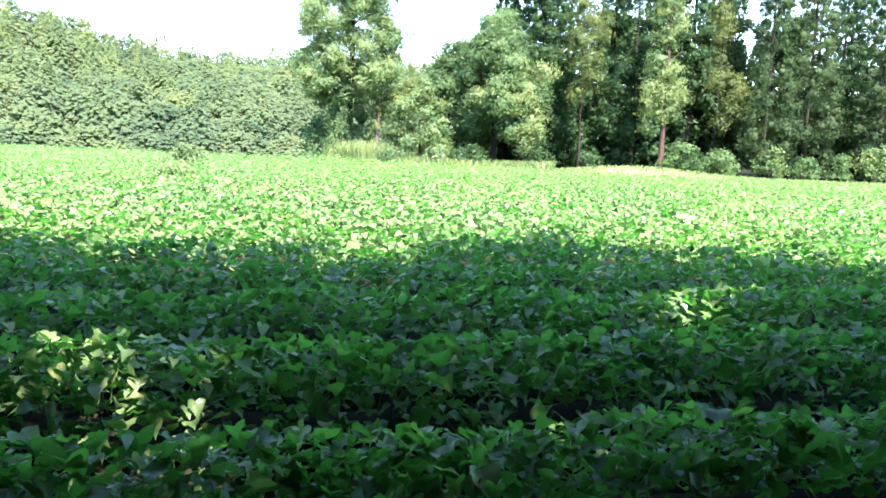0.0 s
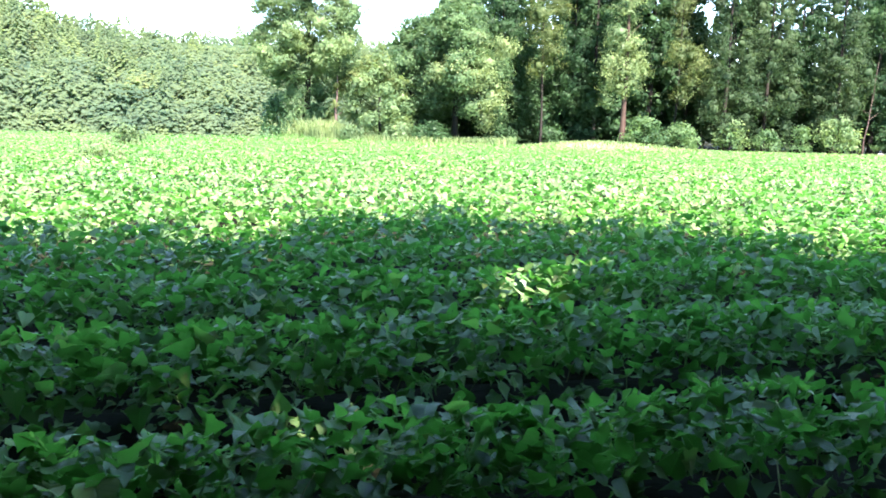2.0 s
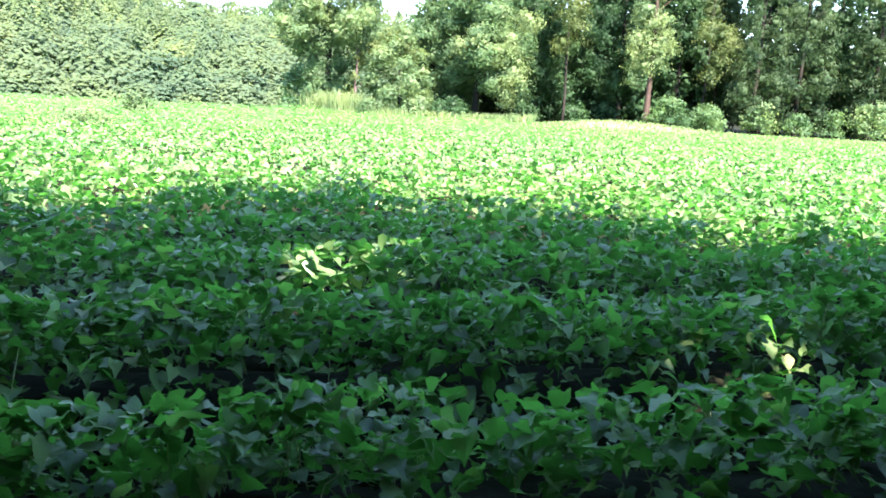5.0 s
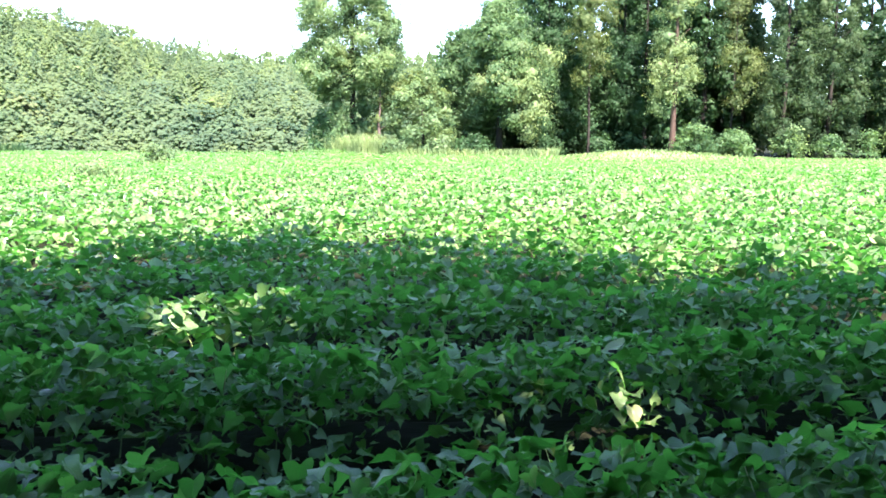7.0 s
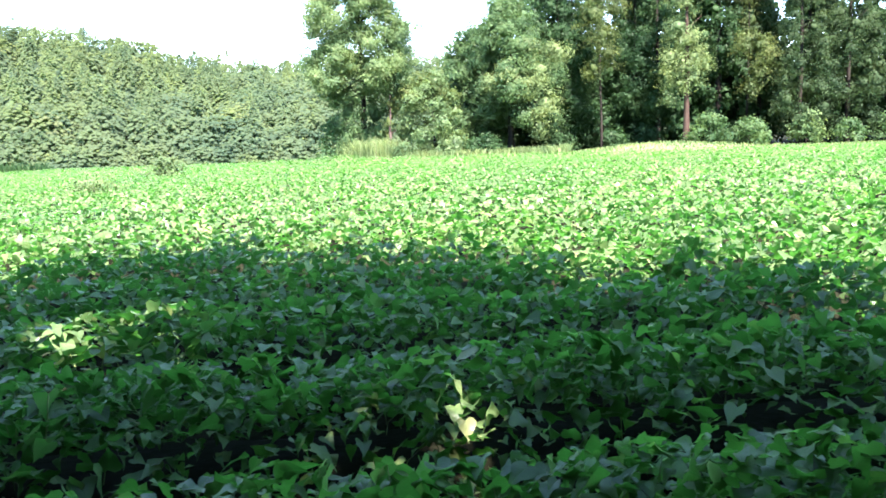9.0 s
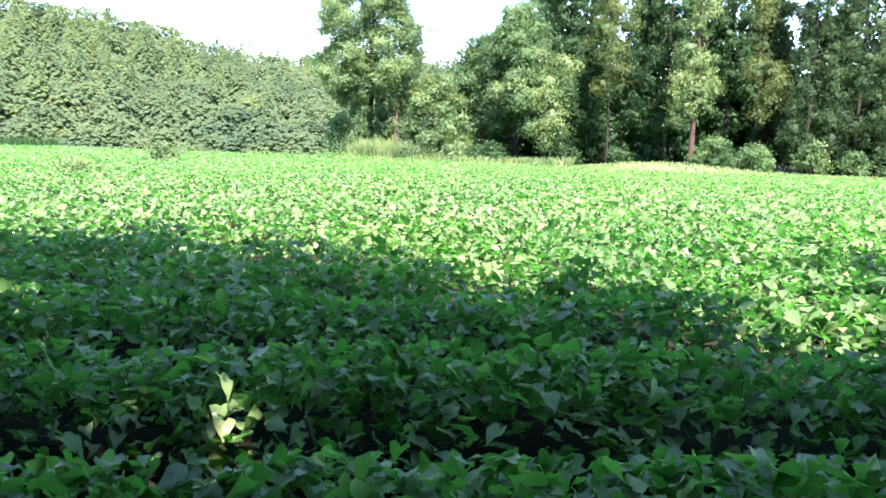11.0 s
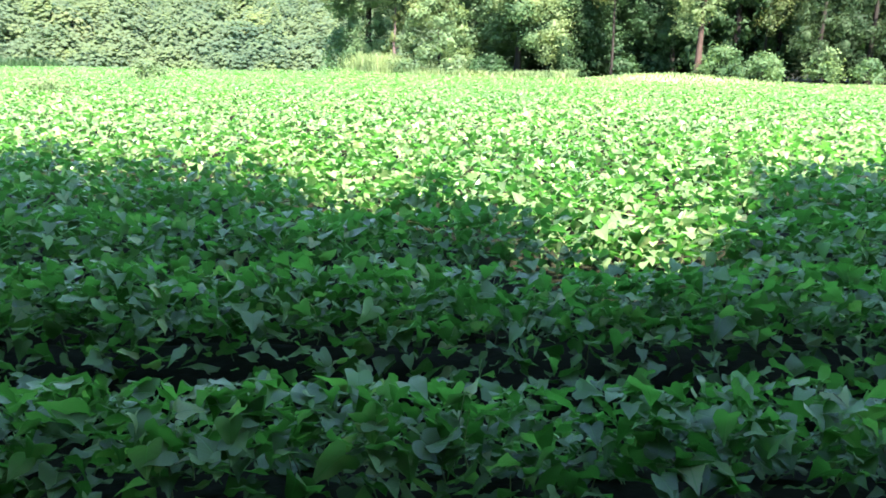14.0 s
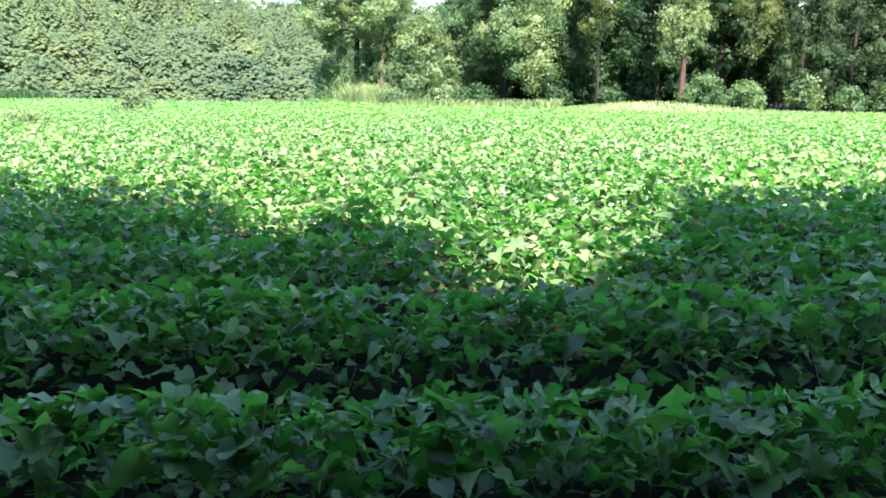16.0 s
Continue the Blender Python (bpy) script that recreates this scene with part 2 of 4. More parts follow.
def tube(points, radii, sides=8):
    """A tapered, rounded limb along points."""
    pts = [Vector(p) for p in points]
    V, T = [], []
    for i, (p, r) in enumerate(zip(pts, radii)):
        d = (pts[min(i + 1, len(pts) - 1)] - pts[max(i - 1, 0)]).normalized()
        u = d.orthogonal().normalized()
        w = d.cross(u)
        for k in range(sides):
            a = 2 * math.pi * k / sides
            rr = r * (1 + 0.12 * math.sin(3 * a + i * 1.7))
            V.append(p + (u * math.cos(a) + w * math.sin(a)) * rr)
    for i in range(len(pts) - 1):
        for k in range(sides):
            a, b = i * sides + k, i * sides + (k + 1) % sides
            T += [(a, b, b + sides), (a, b + sides, a + sides)]
    V.append(pts[-1])
    e, s0 = len(V) - 1, (len(pts) - 1) * sides
    T += [(s0 + k, s0 + (k + 1) % sides, e) for k in range(sides)]
    return np.array([tuple(v) for v in V]), np.array(T)


def blade(kind):
    """A leaf blade, base at the origin, tip at y = 1: verts and triangles."""
    if kind == "heart":
        mid = [(0, 0), (0, 0.24), (0, 0.5), (0, 0.76), (0, 1.04)]
        side = [(0.20, -0.15), (0.40, -0.10), (0.50, 0.08), (0.41, 0.32), (0.26, 0.58), (0.10, 0.82)]
        tri_r = [(0, 5, 6), (0, 6, 7), (0, 7, 1), (1, 7, 8), (1, 8, 2), (2, 8, 9), (2, 9, 3), (3, 9, 10), (3, 10, 4)]
        ns = 6
    elif kind == "simple":
        mid = [(0, 0), (0, 0.45), (0, 1.0)]
        side = [(0.3, -0.12), (0.5, 0.12), (0.32, 0.55)]
        tri_r = [(0, 3, 4), (0, 4, 1), (1, 4, 5), (1, 5, 2)]
        ns = 3
    else:
        mid = [(0, 0), (0, 1.0)]
        side = [(0.42, 0.35)]
        tri_r = [(0, 2, 1)]
        ns = 1
    nm = len(mid)
    V = mid + side + [(-x, y) for x, y in side]
    T = list(tri_r)
    for a, b, c in tri_r:
        f = lambda i: i if i < nm else i + ns
        T.append((f(a), f(c), f(b)))
    return np.array(V, float), np.array(T)


def shaped(flat, fold, droop, wave=0.0, phase=0.0):
    x, y = flat[:, 0], flat[:, 1]
    z = fold * np.abs(x) - droop * np.maximum(y, 0) ** 2 + wave * np.abs(x) * np.sin(9 * y + phase + np.sign(x))
    return np.stack([x, y, z], 1)


def frames(n, az, pitch, roll):
    """Axes of n leaves: tip direction by azimuth and dip, then a roll about it."""
    f = np.stack([np.cos(az) * np.cos(pitch), np.sin(az) * np.cos(pitch), -np.sin(pitch)], 1)
    s = np.stack([np.sin(az), -np.cos(az), np.zeros(n)], 1)
    u = np.cross(s, f)
    c, d = np.cos(roll)[:, None], np.sin(roll)[:, None]
    return s * c + u * d, f, u * c - s * d


def leaning(axes, angle):
    """The axes turned about the row's direction, so that the blades face the open field."""
    k = np.array([ROW[0], ROW[1], 0.0])
    c, d = np.cos(-angle)[:, None], np.sin(-angle)[:, None]
    return tuple(v * c + np.cross(k, v) * d + k * (v @ k)[:, None] * (1 - c) for v in axes)


def scatter(template, tris, pos, axes, size):
    """One array of verts and triangles: the template set at each position."""
    s, f, u = axes
    n, k = len(pos), len(template)
    V = (template[None, :, 0:1] * s[:, None] + template[None, :, 1:2] * f[:, None] + template[None, :, 2:3] * u[:, None]) * size[:, None, None] + pos[:, None]
    T = tris[None] + (np.arange(n) * k)[:, None, None]
    return V.reshape(-1, 3), T.reshape(-1, 3)


def swell(a, b, seed=0.0):
    """A smooth uneven field of about -1 to 1."""
    return (np.sin(a * 1.7 + seed) * np.cos(b * 1.3 + seed * 2) + 0.7 * np.sin(a * 3.9 + b * 2.1 + seed * 3) + 0.5 * np.sin(b * 5.3 - a * 4.4 + seed)) / 2.2


# ---- ground ----


def field_end(x):
    """y at which the crop stops."""
    return np.where(x < -8, 48 + np.maximum(-12 - x, 0) * 0.33, 47 - 0.45 * (x + 8))


def land(x, y):
    """Height of the ground."""
    x, y = np.asarray(x, float), np.asarray(y, float)
    z = 0.55 * np.exp(-(((x - 10.5) / 5) ** 2 + ((y - 49) / 3) ** 2)) + 0.35 * np.exp(-(((x + 8) / 5) ** 2 + ((y - 50) / 4) ** 2))
    edge = 52 + np.maximum(-12 - x, 0) * 0.33
    dip = np.clip((y - edge) / 25, 0, 1)
    z = z - 2.5 * dip * dip * (3 - 2 * dip) * np.clip((-6 - x) / 8, 0, 1)
    az = np.degrees(np.arctan2(x - 4, np.maximum(y, 1)))
    top = np.interp(az, [-75, -50, -40, -34, -31, -29, -26.5, -22, -16, -6, 15, 40], [30, 28.5, 26, 24, 23, 19.3, 17.5, 16.5, 17, 17, 10, 0])
    up = np.clip((np.hypot(x - 4, y) - 112) / 93, 0, 1)
    return z + np.where(y > 0, (top + 2) * up ** 0.9, 0)


def spaced(lo, hi, near, step, grow):
    out = [near]
    s, v = step, near
    while v < hi:
        v, s = v + s, s * grow
        out.append(v)
    s, v = step, near
    while v > lo:
        v, s = v - s, s * grow
        out.insert(0, v)
    return np.array(out)


gx, gy = spaced(-4000, 4000, 4, 1.2, 1.075), spaced(-4000, 4000, 30, 1.2, 1.075)
X, Y = np.meshgrid(gx, gy)
Z = land(X, Y)
nx, ny = len(gx), len(gy)
idx = np.arange(nx * ny).reshape(ny, nx)
q = np.stack([idx[:-1, :-1], idx[:-1, 1:], idx[1:, 1:], idx[1:, :-1]], -1).reshape(-1, 4)
tri = np.concatenate([q[:, [0, 1, 2]], q[:, [0, 2, 3]]])
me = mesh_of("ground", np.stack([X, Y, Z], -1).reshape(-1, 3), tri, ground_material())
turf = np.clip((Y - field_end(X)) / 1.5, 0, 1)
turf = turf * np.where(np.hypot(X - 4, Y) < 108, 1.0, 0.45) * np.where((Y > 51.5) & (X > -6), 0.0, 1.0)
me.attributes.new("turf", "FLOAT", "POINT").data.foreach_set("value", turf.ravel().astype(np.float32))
tagged(part("ground", me), "field soil under the vines, darkened for gap shade, with turf beyond", "ground", kind="structure")

# ---- sweet potato crop ----
SPACING, FIRST = 1.16, 2.31
HEART, HEART_T = blade("heart")
SIMPLE, SIMPLE_T = blade("simple")
DIAMOND, DIAMOND_T = blade("diamond")
SLIP, SLIP_T = np.array([(-0.42, 0.1, 0.04), (0.42, 0.1, 0.04), (0.0, 1.0, -0.08)]), np.array([(0, 1, 2)])


def canopy(a, p, depth):
    """Height of the leaf carpet: ridges with furrows between."""
    d = (p - FIRST) / SPACING
    ridge = 0.5 + 0.5 * np.cos(2 * np.pi * d)
    return 0.52 - depth * (1 - ridge ** (0.8 if depth > 0.4 else 0.5)) + 0.045 * swell(a * 1.1, p * 1.1, 1.0) + 0.03 * swell(a * 3.1, p * 3.3, 4.0)


def leaf_spots(n, a0, a1, p0, p1, depth):
    a, p = rng.uniform(a0, a1, n), rng.uniform(p0, p1, n)
    z = canopy(a, p, depth) - 0.26 * rng.random(n) ** 1.6
    furrow = 0.5 - 0.5 * np.cos(2 * np.pi * (p - FIRST) / SPACING)
    stay = rng.random(n) > furrow ** 3 * max(0, depth - 0.2) * 1.5 + 0.6 * (p < FIRST - 0.24)
    a, p, z = a[stay], p[stay], z[stay]
    n = len(a)
    off = ((p - FIRST + SPACING / 2) % SPACING) - SPACING / 2
    out_az = np.where(off > 0, math.pi / 2, -math.pi / 2) + SLOPE
    side = rng.random(n) < np.clip(np.abs(off) * 1.1, 0, 0.5)
    az = np.where(side, out_az + rng.normal(0, 0.8, n), rng.uniform(-math.pi, math.pi, n))
    pitch = np.where(side, rng.normal(0.5, 0.45, n), rng.normal(0.12, 0.38, n))
    pitch = np.where(rng.random(n) < 0.15, rng.normal(-0.7, 0.3, n), pitch)
    roll = rng.normal(0, 0.40, n)
    xy = a[:, None] * ROW + p[:, None] * SIDE
    return xy, z, az, pitch, roll, a


heart_meshes = []
for i in range(8):
    v = shaped(HEART, 0.06 + 0.11 * (i % 4), 0.10 + 0.2 * (i % 3), 0.22, i)
    heart_meshes.append((v, mesh_of("leaf", v, HEART_T, M_CROP, uv=HEART)))


def crop_row(k):
    """One ridge of vines: single leaves where it is passed close by, the rest as a mass."""
    p = FIRST + k * SPACING
    a0, a1 = -1.5 * p - 1, 9.5 + 1.1 * p
    n = int((a1 - a0) * SPACING * (760, 640, 520, 400, 310, 270, 240)[k])
    xy, z, az, pitch, roll, a = leaf_spots(n, a0, a1, p - SPACING / 2, p + SPACING / 2, (0.50, 0.40, 0.28)[k] if k < 3 else 0.26 - 0.015 * k)
    n = len(a)
    size = np.clip(rng.normal(0.069, 0.019, n), 0.034, 0.12)
    pos = np.column_stack([xy, z])
    s, f, u = leaning(frames(n, az, pitch, roll), rng.normal(0.50, 0.2, n) * max(0.4, 1 - k / 9))
    pos = pos - f * size[:, None] * 0.45
    mid = (a0 + a1) / 2
    row = thing("sweet_potato_row", *(ROW * mid + SIDE * p), 0, "dense green sweet potato vines with heart-shaped leaves on a soil ridge", "crop row", "rows of sweet potato vines")
    row.rotation_euler = (0, 0, 0)
    org = np.array(row.location)
    pos = pos - org
    single = np.zeros(n, bool)
    if k < 5:
        near = np.where((a > -0.5 - 0.4 * k) & (a < 10.5 + 0.4 * k) & (z > canopy(a, xy @ SIDE, 0.3) - 0.06))[0]
        single[rng.choice(near, min(300, len(near)), replace=False)] = True
    for i in np.where(single)[0]:
        ob = new("leaf", heart_meshes[i % 8][1])
        ob.parent = row
        g = float(size[i])
        ob.matrix_local = Matrix(((s[i][0] * g, f[i][0] * g, u[i][0] * g, pos[i][0]), (s[i][1] * g, f[i][1] * g, u[i][1] * g, pos[i][1]),
                                  (s[i][2] * g, f[i][2] * g, u[i][2] * g, pos[i][2]), (0, 0, 0, 1)))
    pieces, uvs = [], []
    rest = np.where(~single)[0]
    for j in range(8):
        sel = rest[rest % 8 == j]
        if k < 2:
            pieces.append(scatter(heart_meshes[j][0], HEART_T, pos[sel], (s[sel], f[sel], u[sel]), size[sel]))
            uvs.append(np.tile(HEART, (len(sel), 1)))
        else:
            pieces.append(scatter(shaped(SIMPLE, 0.1 + 0.05 * j, 0.1 + 0.1 * (j % 3)), SIMPLE_T, pos[sel], (s[sel], f[sel], u[sel]), size[sel]))
            uvs.append(np.tile(SIMPLE, (len(sel), 1)))
    v, t = joined(pieces)
    part("foliage", mesh_of("foliage", v, t, M_CROP, uv=np.concatenate(uvs)), row, kind="stuff")
    if k < 3:
        stems = []
        for i in rng.choice(n, 260, replace=False):
            top = Vector(pos[i])
            foot = top + Vector((rng.normal(0, 0.07), rng.normal(0, 0.07), -rng.uniform(0.14, 0.26)))
            bend = (top + foot) / 2 + Vector((rng.normal(0, 0.02), rng.normal(0, 0.02), 0.02))
            stems.append(tube([foot, bend, top], [0.0028, 0.0024, 0.0018], 4))
        v, t = joined(stems)
        part("stalk_mass", mesh_of("stalk_mass", v, t, M_STEM), row, kind="stuff")
    soil_v, soil_t = [], []
    na = 60
    for i in range(na + 1):
        aa = (a0 - mid) + (a1 - a0) * i / na
        for j, (w, h) in enumerate(((-0.5, -0.02), (-0.3, 0.05), (-0.12, 0.1), (0.12, 0.1), (0.3, 0.05), (0.5, -0.02))):
            b = ROW * aa + SIDE * (w + 0.03 * math.sin(aa * 3 + j))
            soil_v.append((b[0], b[1], h + (0.02 * math.sin(aa * 5 + j * 2) if h > 0 else 0)))
    for i in range(na):
        for j in range(5):
            c = i * 6 + j
            soil_t += [(c, c + 6, c + 7), (c, c + 7, c + 1)]
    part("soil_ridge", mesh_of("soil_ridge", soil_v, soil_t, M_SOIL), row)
    return row


NEAR_ROWS = 7
for k in range(NEAR_ROWS):
    crop_row(k)


def far_crop():
    pieces, uvs = [], []
    p = FIRST + (NEAR_ROWS - 0.5) * SPACING
    k = 0
    while p < 62:
        a0, a1 = -1.55 * p - 2, 10 + 0.95 * p
        dens = min(190, 1800 / p) if p < 14 else 2500 / p
        n = int((a1 - a0) * SPACING * dens)
        xy, z, az, pitch, roll, a = leaf_spots(n, a0, a1, p, p + SPACING, 0.16)
        calm = min(1.0, max(0.5, 1 - (p - 12) / 30))
        pitch, roll = pitch * calm, roll * calm
        keep = (xy[:, 1] < field_end(xy[:, 0]) + 0.5 * swell(xy[:, 0], xy[:, 1]) - 0.3) & (xy[:, 0] > -70)
        xy, z, az, pitch, roll = xy[keep], z[keep], az[keep], pitch[keep], roll[keep]
        n = len(z)
        if n:
            grow = 1 + 0.3 * np.clip((p - 14) / 25, 0, 1.3)
            size = np.clip(rng.normal(0.070, 0.019, n), 0.036, 0.12) * grow
            ax = frames(n, az, pitch, roll)
            pos = np.column_stack([xy, z + land(xy[:, 0], xy[:, 1])]) - ax[1] * size[:, None] * 0.45
            flat, tt = (SIMPLE, SIMPLE_T) if p < 14 else (DIAMOND * [1.25, 1], DIAMOND_T)
            pieces.append(scatter(shaped(flat, 0.12 + 0.1 * (k % 3), 0.2), tt, pos, ax, size))
            uvs.append(np.tile(flat + [0.05 * (p >= 14), 0], (n, 1)))
        p += SPACING
        k += 1
    v, t = joined(pieces)
    tagged(part("sweet_potato_field", mesh_of("sweet_potato_field", v, t, M_CROP, uv=np.concatenate(uvs))),
           "wide sunlit field of sweet potato leaves reaching the woods", "crop field", kind="stuff")


far_crop()

# ---- trees ----
def ball(level):
    bm = bmesh.new()
    bmesh.ops.create_icosphere(bm, subdivisions=level, radius=1)
    v, t = np.array([x.co[:] for x in bm.verts]), np.array([[w.index for w in f.verts] for f in bm.faces])
    bm.free()
    return v, t


BALL = ball(2)


def cores(lobes, scale, g):
    """The dense twiggy inside of each bough, lumpy, under its leaves."""
    out = []
    for (x, y, z, rx, ry, rz) in lobes:
        v = BALL[0]
        r = scale * (0.85 + 0.24 * swell(v[:, 0] * 3.1 + x, v[:, 1] * 3.1 + v[:, 2] * 2.6 + z, y) + 0.08 * g.normal(size=len(v)))
        out.append((np.array([x, y, z]) + v * r[:, None] * [rx, ry, rz], BALL[1]))
    return joined(out)


def sprays(lobes, leaf, per_area, seed, up=0.6, spread=0.17, hollow=0.8, keep=None, hang=0.2, wide=1.0, core=0.48, clumped=True):
    """Leaves in clumps at the twig ends of lobes (x, y, z, rx, ry, rz); keep(points) may leave gaps."""
    g = np.random.default_rng(seed)
    P, O = [], []
    for (x, y, z, rx, ry, rz) in lobes:
        area = 4 * math.pi * ((rx * ry) ** 1.6 / 3 + (rx * rz) ** 1.6 / 3 + (ry * rz) ** 1.6 / 3) ** (1 / 1.6)
        m = max(6, int(area * per_area / 3))
        k = max(5, int(area * 1.7 + 4)) if clumped else m
        d = g.normal(size=(k, 3))
        d /= np.linalg.norm(d, axis=1)[:, None]
        r = 0.86 + 0.24 * swell(d[:, 0] * 3.1 + x, d[:, 1] * 3.1 + d[:, 2] * 2.6 + z, y) + 0.05 * g.normal(size=k)
        r *= hollow + (1 - hollow) * g.random(k) ** 0.35
        if clumped:
            r *= g.uniform(0.72, 1.2, k)
            w = g.random(k) * 0.7 + 0.3
            of = g.choice(k, m, p=w / w.sum())
            ball3 = g.normal(size=(m, 3)) * [1, 1, 0.62]
            size3 = (0.14 + 0.16 * (rx * ry * rz) ** (1 / 3)) * g.uniform(0.6, 1.3, k)[of]
            c = np.array([x, y, z]) + (d * r[:, None] * [rx, ry, rz])[of] + ball3 * size3[:, None] * 0.9
            c[:, 2] -= 0.35 * hang * (ball3[:, 0] ** 2 + ball3[:, 1] ** 2) * size3
            out = d[of] * 0.55 + ball3 * 0.42
            out /= np.linalg.norm(out, axis=1)[:, None]
        else:
            c, out = np.array([x, y, z]) + d * r[:, None] * [rx, ry, rz], d
        P.append(c)
        O.append(out)
    P, O = np.concatenate(P), np.concatenate(O)
    if keep is not None:
        ok = keep(P)
        P, O = P[ok], O[ok]
    n = len(P) * 3
    pos = np.repeat(P, 3, 0) + g.normal(0, spread * (0.6 if clumped else 1), (n, 3)) * [1, 1, 0.7]
    out = np.repeat(O, 3, 0)
    nrm = out * 0.85 + [0, 0, 0.45 * up] + g.normal(0, 0.27 if clumped else 0.3, (n, 3))
    nrm /= np.linalg.norm(nrm, axis=1)[:, None]
    tip = g.normal(0, 0.6, (n, 3)) + [0, 0, -hang - 0.35]
    tip -= (tip * nrm).sum(1)[:, None] * nrm
    tip /= np.linalg.norm(tip, axis=1)[:, None]
    ax = (np.cross(tip, nrm), tip, nrm)
    size = leaf * np.clip(g.normal(1, 0.3, n), 0.4, 1.9)
    made = scatter(SLIP * [wide, 1, 1], SLIP_T, pos, ax, size)
    return joined([cores(lobes, core, g), made]) if core else made


def trunk_parts(parent, height, radius, limbs, bark, seed, lean=(0, 0), crown_r=2.0, start=0.3):
    g = random.Random(seed)
    pts = [Vector((lean[0] * (i / 6) ** 1.3 + g.uniform(-0.05, 0.05) * (i > 0), lean[1] * (i / 6) + g.uniform(-0.05, 0.05) * (i > 0), height * i / 6 - 0.15 * (i == 0))) for i in range(7)]
    rad = [radius * (1.25 if i == 0 else 1 - 0.13 * i) for i in range(7)]
    part("trunk", mesh_of("trunk", *tube(pts, rad, 10), bark), parent)
    for j in range(limbs):
        f = start + (0.95 - start) * (j + 0.5) / limbs
        base = pts[int(f * 6)].lerp(pts[min(6, int(f * 6) + 1)], f * 6 % 1)
        az = j * 2.4 + g.uniform(-0.4, 0.4)
        ln = crown_r * (1.15 - 0.6 * f) * g.uniform(0.75, 1.05)
        d = Vector((math.cos(az), math.sin(az), g.uniform(0.15, 0.6)))
        q1 = [base, base + d * ln * 0.4 + Vector((0, 0, 0.05)), base + d * ln * 0.75 + Vector((0, 0, 0.2)), base + d * ln + Vector((g.uniform(-.2, .2), 0, 0.35))]
        r0 = radius * 0.38 * (1.2 - f)
        part("limb", mesh_of("limb", *tube(q1, [r0, r0 * 0.75, r0 * 0.5, r0 * 0.2], 6), bark), parent)


def round_lobes(n, cx, cy, z0, z1, rad, lobe, seed, power=1.0):
    """Boughs spread through an egg-shaped crown."""
    g = random.Random(seed)
    out = []
    for i in range(n):
        f = (i + 0.5) / n
        prof = math.sin(math.pi * min(0.97, 0.16 + 0.84 * f) ** power) ** 0.6
        az = i * 2.399 + g.uniform(-0.5, 0.5)
        rr = rad * prof * math.sqrt(g.uniform(0.25, 1))
        s = lobe * g.uniform(0.7, 1.25)
        out.append((cx + rr * math.cos(az), cy + rr * math.sin(az), z0 + (z1 - z0) * f, s, s, s * 0.72))
    return out


def tree(name, x, y, label, category, parts, height, radius, bark, limbs=7, lean=(0, 0), crown_r=2.2, seed=1, group="", start=0.3):
    """parts: (name, lobes, leaf size, leaves per square metre, material, label, options)."""
    t = thing(name, x, y, float(land(x, y)), label, category, group)
    trunk_parts(t, height, radius, limbs, bark, seed, lean, crown_r, start)
    for i, (pn, lobes, leaf, per, mat, lab, opt) in enumerate(parts):
        v, tr = sprays(lobes, leaf, per, seed * 10 + i, **opt)
        part(pn, mesh_of(pn, v, tr, mat), t, lab, "stuff" if pn == "yellow_top" else "")
    return t


def cedar_lobes(h0, h1, r0, seed, tier=0.75):
    """Tiers of drooping tufts, narrowing upwards."""
    g = random.Random(seed)
    out, z = [], h0
    while z < h1:
        f = (z - h0) / (h1 - h0)
        r = r0 * (1 - 0.85 * f ** 1.3) * (0.75 + 0.25 * min(1, f * 5))
        m = max(3, int(r * 3.2))
        for i in range(m):
            az = 2 * math.pi * i / m + z * 1.9 + g.uniform(-0.4, 0.4)
            rr = r * g.uniform(0.55, 1)
            s = g.uniform(0.42, 0.72) * (1.1 - 0.4 * f)
            out.append((rr * math.cos(az), rr * math.sin(az), z + g.uniform(-0.3, 0.3), s, s, s * 1.05))
        z += tier * g.uniform(0.8, 1.2)
    return out


def cedar(x, y, h0, h1, r0, seed, mat=None, label="tall Japanese cedar with shaggy green tufts at the wood's edge", per=95, leaf=0.125, trunk_r=0.15, group="cedars of the wood", name="cedar_tree"):
    return tree(name, x, y, label, "tree", [("crown", cedar_lobes(h0, h1, r0, seed), leaf, per, mat or M_CEDAR, "", dict(hang=0.6, wide=0.8, spread=0.16, up=0.4, core=0.5))],
                h1 * 0.97, trunk_r, M_BARK, 5, (0, 0), r0 * 0.8, seed, group, 0.45)


